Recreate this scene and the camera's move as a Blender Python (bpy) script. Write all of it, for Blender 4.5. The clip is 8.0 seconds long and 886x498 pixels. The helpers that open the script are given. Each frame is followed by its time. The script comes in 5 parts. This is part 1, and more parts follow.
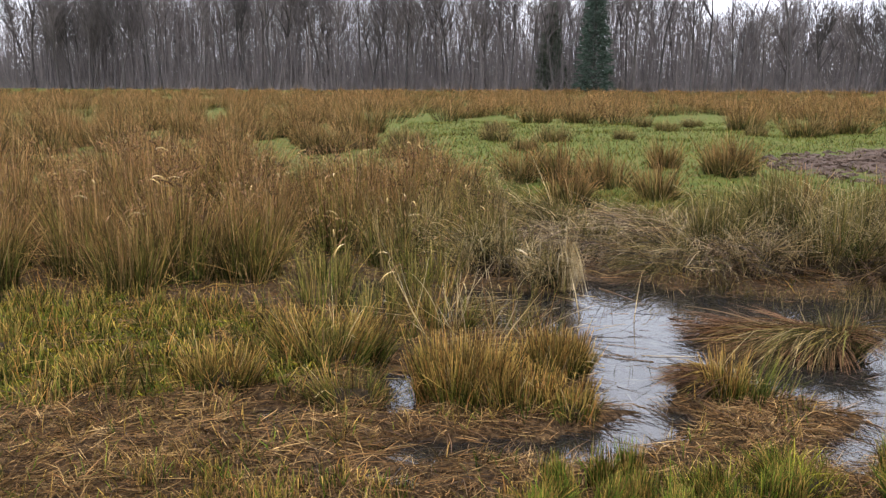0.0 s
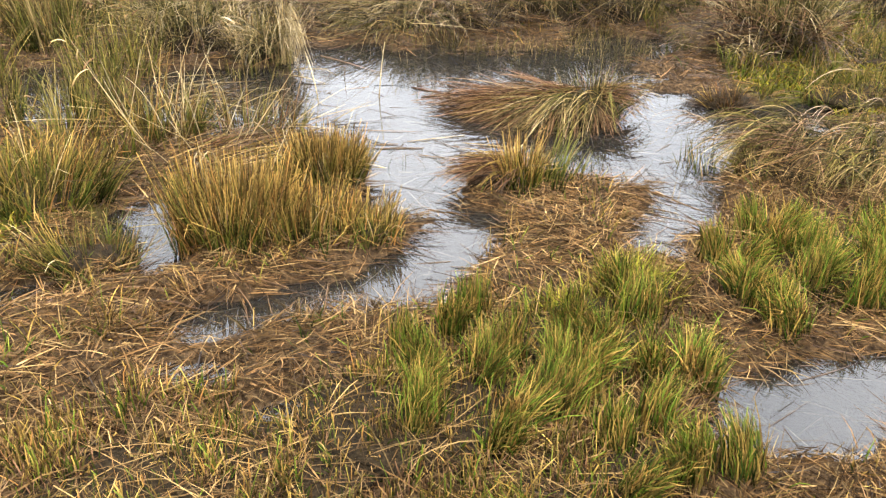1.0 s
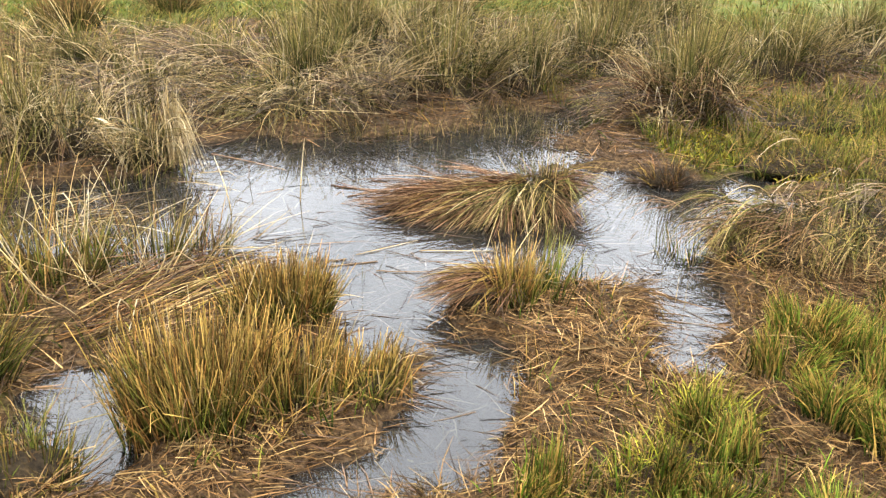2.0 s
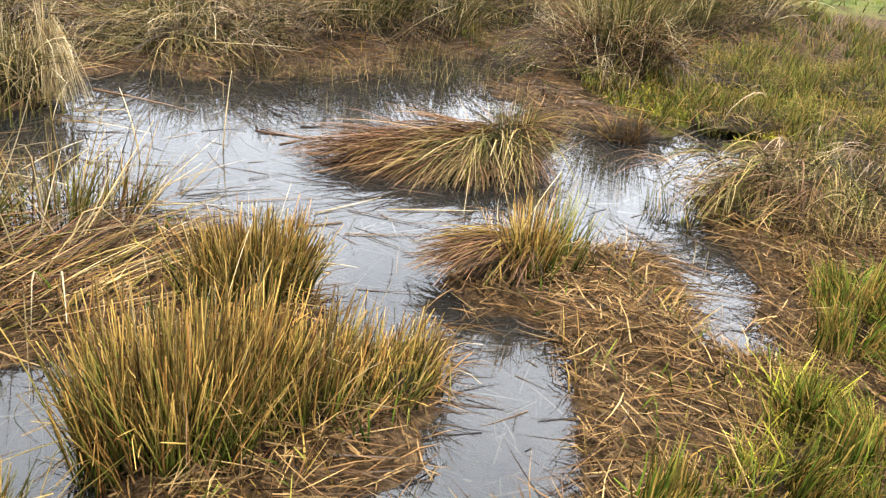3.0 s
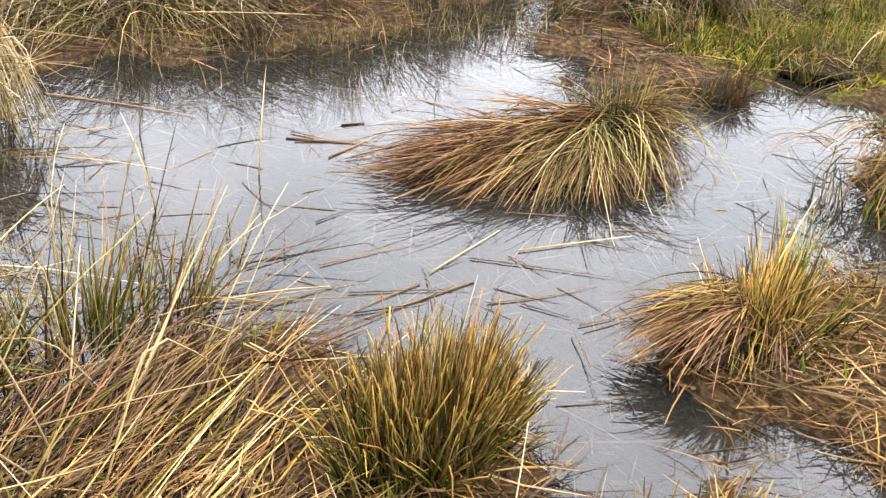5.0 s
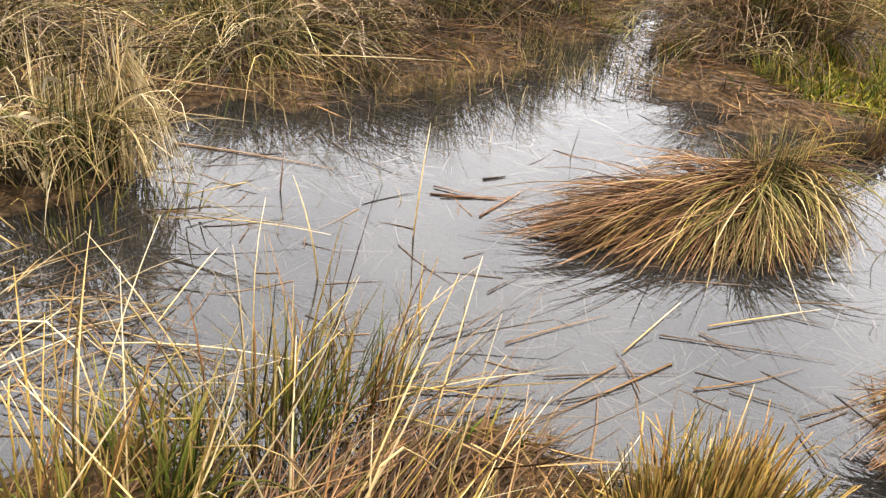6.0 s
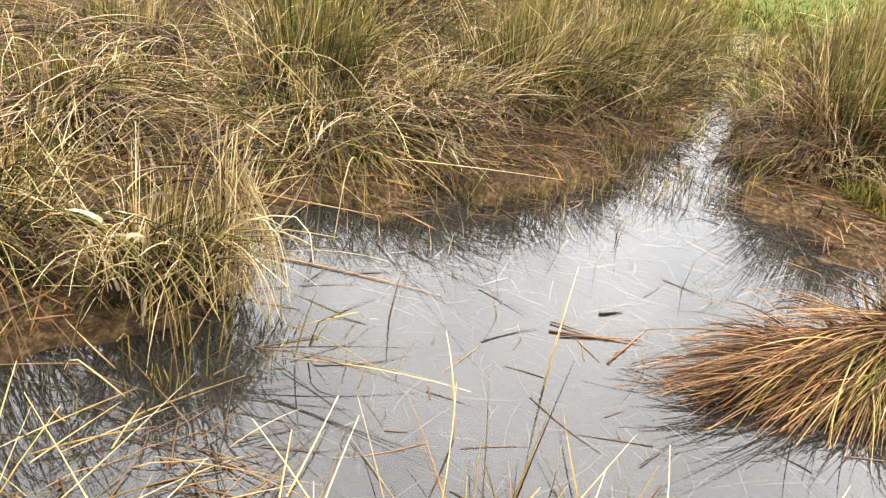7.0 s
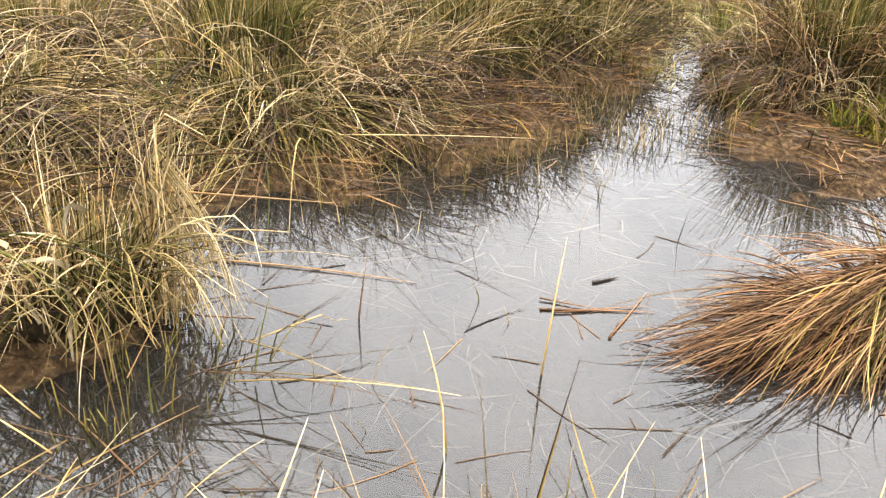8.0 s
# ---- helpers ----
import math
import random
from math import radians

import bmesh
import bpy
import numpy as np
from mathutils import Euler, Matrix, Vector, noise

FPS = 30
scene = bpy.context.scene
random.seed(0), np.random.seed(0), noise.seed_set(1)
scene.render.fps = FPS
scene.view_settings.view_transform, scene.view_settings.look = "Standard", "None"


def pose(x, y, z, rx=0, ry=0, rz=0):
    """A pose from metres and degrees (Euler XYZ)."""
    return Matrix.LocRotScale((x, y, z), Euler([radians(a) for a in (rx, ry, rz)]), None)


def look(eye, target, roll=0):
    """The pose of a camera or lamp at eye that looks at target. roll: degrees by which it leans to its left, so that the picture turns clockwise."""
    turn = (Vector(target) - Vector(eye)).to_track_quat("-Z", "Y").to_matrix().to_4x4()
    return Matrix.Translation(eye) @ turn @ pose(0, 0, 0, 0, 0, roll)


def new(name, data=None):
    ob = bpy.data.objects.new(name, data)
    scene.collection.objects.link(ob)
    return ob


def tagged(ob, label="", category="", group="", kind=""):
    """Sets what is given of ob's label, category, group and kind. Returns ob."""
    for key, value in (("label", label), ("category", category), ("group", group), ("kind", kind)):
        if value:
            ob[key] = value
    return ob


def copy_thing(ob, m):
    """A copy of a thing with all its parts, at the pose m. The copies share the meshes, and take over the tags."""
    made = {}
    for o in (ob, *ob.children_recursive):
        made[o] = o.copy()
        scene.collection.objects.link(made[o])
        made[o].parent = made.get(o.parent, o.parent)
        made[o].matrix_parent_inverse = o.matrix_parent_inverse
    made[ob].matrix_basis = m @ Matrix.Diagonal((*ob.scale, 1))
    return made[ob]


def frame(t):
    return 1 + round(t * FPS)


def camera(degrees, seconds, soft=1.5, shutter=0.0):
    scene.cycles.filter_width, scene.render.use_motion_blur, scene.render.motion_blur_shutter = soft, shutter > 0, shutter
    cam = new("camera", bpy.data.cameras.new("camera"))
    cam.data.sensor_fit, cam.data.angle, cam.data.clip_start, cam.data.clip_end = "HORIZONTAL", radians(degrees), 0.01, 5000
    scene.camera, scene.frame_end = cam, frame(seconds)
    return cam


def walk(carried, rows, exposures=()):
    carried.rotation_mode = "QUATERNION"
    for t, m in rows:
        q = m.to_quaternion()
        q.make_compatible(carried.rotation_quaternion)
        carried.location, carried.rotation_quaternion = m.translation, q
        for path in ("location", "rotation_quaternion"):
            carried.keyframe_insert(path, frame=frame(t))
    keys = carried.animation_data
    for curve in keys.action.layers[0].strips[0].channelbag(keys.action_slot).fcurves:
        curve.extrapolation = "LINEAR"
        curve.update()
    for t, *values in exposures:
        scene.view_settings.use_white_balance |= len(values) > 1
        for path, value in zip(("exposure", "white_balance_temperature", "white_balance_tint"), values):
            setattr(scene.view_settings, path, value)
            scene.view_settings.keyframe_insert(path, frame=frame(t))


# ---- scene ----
cam = camera(54.0, 8.0, 1.4)
PATH = [
    (0, (0.793, 0.503, 1.49), (0.415, 2.427, 1.098), 0.0),
    (0.5, (0.57, 0.937, 1.606), (0.583, 2.758, 0.78), 0.1),
    (1, (0.227, 1.268, 1.56), (0.646, 2.973, 0.602), 1.8),
    (1.5, (0.03, 1.595, 1.548), (0.673, 3.274, 0.672), 1.6),
    (1.7, (-0.055, 1.785, 1.56), (0.637, 3.466, 0.727), 1.0),
    (2.8, (-0.389, 2.664, 1.264), (0.774, 4.047, 0.407), 8.1),
    (3, (-0.393, 2.797, 1.227), (0.768, 4.173, 0.357), 8.0),
    (3.5, (-0.296, 3.178, 1.152), (0.816, 4.537, 0.196), 7.3),
    (4, (-0.3, 3.399, 1.128), (0.965, 4.632, 0.19), 5.8),
    (4.2, (-0.334, 3.525, 1.129), (0.985, 4.717, 0.213), 5.0),
    (5.3, (-0.315, 4.027, 1.097), (0.937, 5.18, 0.047), 6.8),
    (5.5, (-0.316, 4.091, 1.089), (0.91, 5.261, 0.027), 6.5),
    (6, (-0.463, 4.342, 1.101), (0.809, 5.536, 0.123), 6.6),
    (6.5, (-0.649, 4.614, 1.145), (0.653, 5.769, 0.16), 10.7),
    (7, (-0.545, 4.826, 1.134), (0.796, 6.038, 0.279), 10.5),
    (7.5, (-0.353, 4.915, 1.072), (1.076, 6.081, 0.297), 7.0),
    (8, (-0.356, 4.988, 1.048), (1.011, 6.129, 0.136), 5.1),
]
EXPOSURES = [(0.0, 0.65, 6000, 14), (0.3, 0.95, 6300, 12), (0.6, 1.3, 6550, 10), (1.0, 1.56, 6350, 10), (1.7, 1.64, 6300, 9), (3.0, 1.58, 6180, 9), (4.0, 1.64, 6080, 10), (5.5, 1.60, 6430, 12), (6.0, 1.46, 6650, 12), (6.5, 1.51, 7000, 12), (7.0, 1.72, 6730, 10), (8.0, 1.72, 6680, 11)]
walk(cam, [(t, look(eye, target, roll)) for t, eye, target, roll in PATH], EXPOSURES)

# ---- world, sun ----
SUN_UP, SUN_ROUND = 72.0, 120.0
world = bpy.data.worlds.new("world")
scene.world = world
world.use_nodes = True
wn = world.node_tree
sky = wn.nodes.new("ShaderNodeTexSky")
sky.sky_type, sky.sun_disc = "NISHITA", False
sky.sun_elevation, sky.sun_rotation = radians(SUN_UP), radians(SUN_ROUND)
sky.dust_density, sky.air_density = 7.0, 1.0
veil = wn.nodes.new("ShaderNodeHueSaturation")
veil.inputs["Saturation"].default_value = 0.14
wn.links.new(sky.outputs[0], veil.inputs["Color"])
where = wn.nodes.new("ShaderNodeTexCoord")
drift = wn.nodes.new("ShaderNodeTexNoise")
drift.inputs["Scale"].default_value, drift.inputs["Detail"].default_value = 5.0, 6.0
wn.links.new(where.outputs["Generated"], drift.inputs["Vector"])
cloud = wn.nodes.new("ShaderNodeValToRGB")
cloud.color_ramp.elements[0].position, cloud.color_ramp.elements[0].color = 0.40, (0.77, 0.785, 0.82, 1)
cloud.color_ramp.elements[1].position, cloud.color_ramp.elements[1].color = 0.60, (0.97, 0.97, 0.99, 1)
wn.links.new(drift.outputs["Fac"], cloud.inputs[0])
deck = wn.nodes.new("ShaderNodeMix")
deck.data_type, deck.blend_type = "RGBA", "MULTIPLY"
deck.inputs[0].default_value, deck.inputs[7].default_value = 1.0, (12.6, 12.6, 12.6, 1)
wn.links.new(cloud.outputs[0], deck.inputs[6])
overcast = wn.nodes.new("ShaderNodeMix")
overcast.data_type = "RGBA"
overcast.inputs[0].default_value = 0.85
wn.links.new(veil.outputs[0], overcast.inputs[6])
wn.links.new(deck.outputs[2], overcast.inputs[7])
wn.links.new(overcast.outputs[2], wn.nodes["Background"].inputs[0])
wn.nodes["Background"].inputs[1].default_value = 0.15
sun = new("sun", bpy.data.lights.new("sun", "SUN"))
sun.data.energy, sun.data.angle, sun.data.color = 1.2, radians(14), (1.0, 0.95, 0.86)
a, e = radians(SUN_ROUND), radians(SUN_UP)
sun.matrix_world = look((0, 0, 0), (-math.sin(a) * math.cos(e), -math.cos(a) * math.cos(e), -math.sin(e)))


# ---- materials ----
class Mat:
    """A node material in the making."""

    def __init__(self, name):
        self.mat = bpy.data.materials.new(name)
        self.mat.use_nodes = True
        self.tree = self.mat.node_tree
        self.bsdf = self.tree.nodes["Principled BSDF"]

    def node(self, kind, **values):
        n = self.tree.nodes.new(kind)
        for key, value in values.items():
            n.inputs[key].default_value = value
        return n

    def link(self, out, into):
        self.tree.links.new(out, into)

    def noise(self, scale, detail=4.0, rough=0.55, vector=None):
        n = self.node("ShaderNodeTexNoise", Scale=scale, Detail=detail, Roughness=rough)
        if vector is not None:
            self.link(vector, n.inputs["Vector"])
        return n.outputs["Fac"]

    def ramp(self, fac, *stops):
        n = self.tree.nodes.new("ShaderNodeValToRGB")
        els = n.color_ramp.elements
        while len(els) < len(stops):
            els.new(0.5)
        for el, (place, colour) in zip(els, stops):
            el.position = place
            el.color = (*colour, 1) if len(colour) == 3 else colour
        self.link(fac, n.inputs[0])
        return n.outputs[0]

    def mix(self, fac, a, b, blend="MIX"):
        n = self.tree.nodes.new("ShaderNodeMix")
        n.data_type, n.blend_type = "RGBA", blend
        for sock, value in ((n.inputs[0], fac), (n.inputs[6], a), (n.inputs[7], b)):
            if isinstance(value, (int, float)):
                sock.default_value = value
            elif isinstance(value, tuple):
                sock.default_value = (*value, 1)
            else:
                self.link(value, sock)
        return n.outputs[2]

    def maths(self, op, a, b=0.0):
        n = self.tree.nodes.new("ShaderNodeMath")
        n.operation = op
        for sock, value in zip(n.inputs, (a, b)):
            if isinstance(value, (int, float)):
                sock.default_value = value
            else:
                self.link(value, sock)
        return n.outputs[0]

    def bump(self, height, strength, distance):
        n = self.node("ShaderNodeBump", Strength=strength, Distance=distance)
        self.link(height, n.inputs["Height"])
        self.link(n.outputs[0], self.bsdf.inputs["Normal"])
        return n.outputs[0]


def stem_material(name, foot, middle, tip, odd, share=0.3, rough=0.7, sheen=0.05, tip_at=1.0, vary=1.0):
    """Stems coloured from foot to tip; a share of them takes the odd colour instead. On green rushes the dark foot is
    partly painted-in shade. u is a chance number a stem, v runs along it.
    """
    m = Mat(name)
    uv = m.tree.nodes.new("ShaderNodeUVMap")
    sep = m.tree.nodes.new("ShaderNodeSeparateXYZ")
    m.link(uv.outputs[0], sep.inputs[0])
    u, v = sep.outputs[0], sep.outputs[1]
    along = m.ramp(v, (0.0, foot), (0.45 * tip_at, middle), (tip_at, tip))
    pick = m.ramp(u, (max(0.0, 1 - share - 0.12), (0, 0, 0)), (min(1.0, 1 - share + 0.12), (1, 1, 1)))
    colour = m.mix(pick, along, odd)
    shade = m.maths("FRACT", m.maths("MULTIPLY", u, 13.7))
    tone = m.ramp(shade, (0.0, (0.10, 0.097, 0.093)), (0.45, (0.48, 0.48, 0.48)), (1.0, (1.32, 1.28, 1.2)))
    colour = m.mix(vary, colour, tone, "MULTIPLY")
    spots = m.ramp(m.noise(60.0, 3.0), (0.3, (0.7, 0.66, 0.6)), (0.6, (1.1, 1.1, 1.1)))
    colour = m.mix(0.7, colour, spots, "MULTIPLY")
    place = m.tree.nodes.new("ShaderNodeNewGeometry").outputs["Position"]
    patch = m.ramp(m.noise(3.5, 4.0, 0.6, place), (0.32, (0.62, 0.6, 0.56)), (0.66, (1.2, 1.17, 1.12)))
    colour = m.mix(1.0, colour, patch, "MULTIPLY")
    m.link(colour, m.bsdf.inputs["Base Color"])
    m.bsdf.inputs["Roughness"].default_value = rough
    m.bsdf.inputs["Specular IOR Level"].default_value = sheen
    return m.mat


STRAW = (0.52, 0.385, 0.165)
PALE = (0.72, 0.60, 0.38)
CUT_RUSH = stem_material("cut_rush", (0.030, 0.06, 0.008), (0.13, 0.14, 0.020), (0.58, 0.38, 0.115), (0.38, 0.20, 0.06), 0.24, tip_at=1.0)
# GREEN_RUSH and FRESH_RUSH feet: their own green, darkened further to paint in shade low down.
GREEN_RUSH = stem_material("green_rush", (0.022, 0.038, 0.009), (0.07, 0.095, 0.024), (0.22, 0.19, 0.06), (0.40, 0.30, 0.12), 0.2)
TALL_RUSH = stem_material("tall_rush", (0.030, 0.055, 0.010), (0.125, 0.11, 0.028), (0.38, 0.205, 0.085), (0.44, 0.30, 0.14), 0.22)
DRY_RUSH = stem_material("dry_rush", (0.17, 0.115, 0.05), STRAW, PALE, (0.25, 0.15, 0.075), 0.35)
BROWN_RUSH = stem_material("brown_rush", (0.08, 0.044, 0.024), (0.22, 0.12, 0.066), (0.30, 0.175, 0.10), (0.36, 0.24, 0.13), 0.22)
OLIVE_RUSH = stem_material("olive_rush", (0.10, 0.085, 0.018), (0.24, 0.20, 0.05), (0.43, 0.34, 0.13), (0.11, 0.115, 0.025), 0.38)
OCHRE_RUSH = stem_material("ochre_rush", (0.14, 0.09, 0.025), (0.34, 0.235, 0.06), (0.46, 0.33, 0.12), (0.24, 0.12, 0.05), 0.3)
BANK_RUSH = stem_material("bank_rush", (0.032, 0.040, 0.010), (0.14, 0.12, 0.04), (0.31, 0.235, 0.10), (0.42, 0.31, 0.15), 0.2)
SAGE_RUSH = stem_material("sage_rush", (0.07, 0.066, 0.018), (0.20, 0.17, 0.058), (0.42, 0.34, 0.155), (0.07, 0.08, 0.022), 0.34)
PINK_RUSH = stem_material("faded_rush", (0.22, 0.15, 0.10), (0.46, 0.34, 0.24), (0.62, 0.50, 0.38), (0.20, 0.16, 0.07), 0.3)
LITTER = stem_material("straw_litter", (0.13, 0.075, 0.032), (0.23, 0.135, 0.056), (0.15, 0.086, 0.042), (0.40, 0.275, 0.125), 0.2)
PALE_LITTER = stem_material("faded_litter", (0.28, 0.185, 0.08), (0.42, 0.29, 0.125), (0.34, 0.22, 0.10), (0.20, 0.12, 0.05), 0.35)
DARK_LITTER = stem_material("wet_litter", (0.06, 0.034, 0.016), (0.13, 0.07, 0.030), (0.09, 0.05, 0.024), (0.28, 0.16, 0.065), 0.22, 0.5, 0.3)
SUNKEN = stem_material("sunken_straw", (0.26, 0.225, 0.16), (0.43, 0.38, 0.30), (0.36, 0.31, 0.245), (0.13, 0.10, 0.065), 0.40, vary=0.4)
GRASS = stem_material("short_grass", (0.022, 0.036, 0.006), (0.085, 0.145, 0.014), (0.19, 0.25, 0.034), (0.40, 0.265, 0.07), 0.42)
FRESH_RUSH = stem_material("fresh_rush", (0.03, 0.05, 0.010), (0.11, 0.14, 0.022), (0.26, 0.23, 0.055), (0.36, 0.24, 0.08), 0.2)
PALE_GRASS = stem_material("pale_grass", (0.12, 0.12, 0.03), (0.30, 0.28, 0.10), (0.46, 0.42, 0.19), (0.48, 0.36, 0.17), 0.3)
LIME = stem_material("lime_grass", (0.12, 0.16, 0.015), (0.32, 0.35, 0.03), (0.50, 0.46, 0.06), (0.40, 0.33, 0.08), 0.25)
MOSS = stem_material("moss_fronds", (0.08, 0.085, 0.008), (0.24, 0.23, 0.02), (0.36, 0.31, 0.04), (0.24, 0.14, 0.03), 0.22, 0.8, 0.05)
MEADOW = stem_material("meadow_grass", (0.062, 0.078, 0.012), (0.115, 0.135, 0.021), (0.165, 0.175, 0.033), (0.20, 0.145, 0.05), 0.26, 0.9, 0.03)
BLEACHED = stem_material("bleached_rush", (0.40, 0.30, 0.14), (0.66, 0.53, 0.30), (0.80, 0.68, 0.46), (0.50, 0.36, 0.17), 0.3, vary=0.6)
LEAF_DRY = stem_material("bleached_leaf", (0.50, 0.40, 0.24), (0.72, 0.62, 0.42), (0.78, 0.70, 0.52), (0.60, 0.46, 0.26), 0.2, 0.6)


def bark_material(name, dark, light):
    m = Mat(name)
    geo = m.tree.nodes.new("ShaderNodeTexCoord")
    stretch = m.tree.nodes.new("ShaderNodeMapping")
    stretch.inputs["Scale"].default_value = (1, 1, 0.2)
    m.link(geo.outputs["Object"], stretch.inputs["Vector"])
    grain = m.noise(9.0, 5.0, 0.6, stretch.outputs[0])
    info = m.tree.nodes.new("ShaderNodeObjectInfo")
    tone = m.ramp(info.outputs["Random"], (0.0, (0.6, 0.6, 0.6)), (1.0, (1.35, 1.3, 1.25)))
    m.link(m.mix(1.0, m.ramp(grain, (0.3, dark), (0.7, light)), tone, "MULTIPLY"), m.bsdf.inputs["Base Color"])
    m.bsdf.inputs["Roughness"].default_value = 0.9
    m.bump(grain, 0.6, 0.03)
    return m.mat


BARK = bark_material("bark", (0.04, 0.035, 0.034), (0.095, 0.084, 0.08))
TWIG = bark_material("twigs", (0.08, 0.069, 0.066), (0.16, 0.138, 0.13))
NEEDLE = bark_material("needles", (0.0266, 0.0456, 0.0342), (0.057, 0.0836, 0.0608))
IVY = bark_material("ivy_leaves", (0.076, 0.0988, 0.0684), (0.137, 0.16, 0.106))


def ground_material():
    m = Mat("marsh_ground")
    cover = m.tree.nodes.new("ShaderNodeAttribute")
    cover.attribute_name = "cover"
    sep = m.tree.nodes.new("ShaderNodeSeparateColor")
    m.link(cover.outputs["Color"], sep.inputs[0])
    geo = m.tree.nodes.new("ShaderNodeNewGeometry")
    where = geo.outputs["Position"]
    fine, broad = m.noise(45.0, 6.0, 0.6, where), m.noise(3.0, 5.0, 0.6, where)
    thatch = m.ramp(fine, (0.3, (0.013, 0.00864, 0.00504)), (0.5, (0.0576, 0.0353, 0.018)), (0.72, (0.173, 0.108, 0.0504)))
    moss = m.ramp(fine, (0.3, (0.0252, 0.0288, 0.00432)), (0.6, (0.0936, 0.0972, 0.0115)), (0.8, (0.158, 0.137, 0.0216)))
    field = m.ramp(broad, (0.35, (0.054, 0.0684, 0.013)), (0.5, (0.0828, 0.0994, 0.0173)), (0.66, (0.115, 0.0972, 0.0324)), (0.78, (0.0792, 0.054, 0.0245)))
    silt = m.ramp(fine, (0.3, (0.0216, 0.0151, 0.00936)), (0.6, (0.054, 0.0389, 0.0245)), (0.8, (0.115, 0.0864, 0.0576)))
    mud = m.ramp(broad, (0.35, (0.0504, 0.0324, 0.0252)), (0.65, (0.115, 0.0792, 0.0612)))

    def edge(mask, width=0.35):
        return m.ramp(m.maths("ADD", mask, m.maths("MULTIPLY", m.maths("SUBTRACT", broad, 0.5), width * 2)), (0.4, (0, 0, 0)), (0.6, (1, 1, 1)))

    colour = m.mix(edge(sep.outputs[0]), thatch, moss)
    colour = m.mix(edge(sep.outputs[1]), colour, field)
    colour = m.mix(edge(cover.outputs["Alpha"]), colour, mud)
    colour = m.mix(sep.outputs[2], colour, silt)
    m.link(colour, m.bsdf.inputs["Base Color"])
    m.bsdf.inputs["Roughness"].default_value = 0.85
    m.bsdf.inputs["Specular IOR Level"].default_value = 0.05
    m.bump(fine, 1.0, 0.03)
    return m.mat


def water_material():
    """Still, slightly peaty water: a mirror on top of a clear body with a little silt in it."""
    m = Mat("marsh_water")
    geo = m.tree.nodes.new("ShaderNodeNewGeometry")
    ripple = m.noise(2.2, 2.0, 0.45, geo.outputs["Position"])
    normal = m.bump(ripple, 0.007, 0.02)
    clear = m.tree.nodes.new("ShaderNodeBsdfTransparent")
    clear.inputs[0].default_value = (0.36, 0.35, 0.325, 1)
    haze = m.tree.nodes.new("ShaderNodeBsdfDiffuse")
    cloudy = m.noise(3.0, 4.0, 0.6, geo.outputs["Position"])
    m.link(m.ramp(cloudy, (0.3, (0.12, 0.117, 0.107)), (0.7, (0.19, 0.183, 0.17))), haze.inputs[0])
    gloss = m.tree.nodes.new("ShaderNodeBsdfGlossy")
    gloss.inputs["Roughness"].default_value = 0.0
    m.link(normal, gloss.inputs["Normal"])
    fres = m.node("ShaderNodeFresnel", IOR=1.74)
    m.link(normal, fres.inputs["Normal"])
    body = m.tree.nodes.new("ShaderNodeMixShader")
    body.inputs[0].default_value = 0.08
    m.link(clear.outputs[0], body.inputs[1])
    m.link(haze.outputs[0], body.inputs[2])
    top = m.tree.nodes.new("ShaderNodeMixShader")
    m.link(fres.outputs[0], top.inputs[0])
    m.link(body.outputs[0], top.inputs[1])
    m.link(gloss.outputs[0], top.inputs[2])
    m.link(top.outputs[0], m.tree.nodes["Material Output"].inputs["Surface"])
    return m.mat


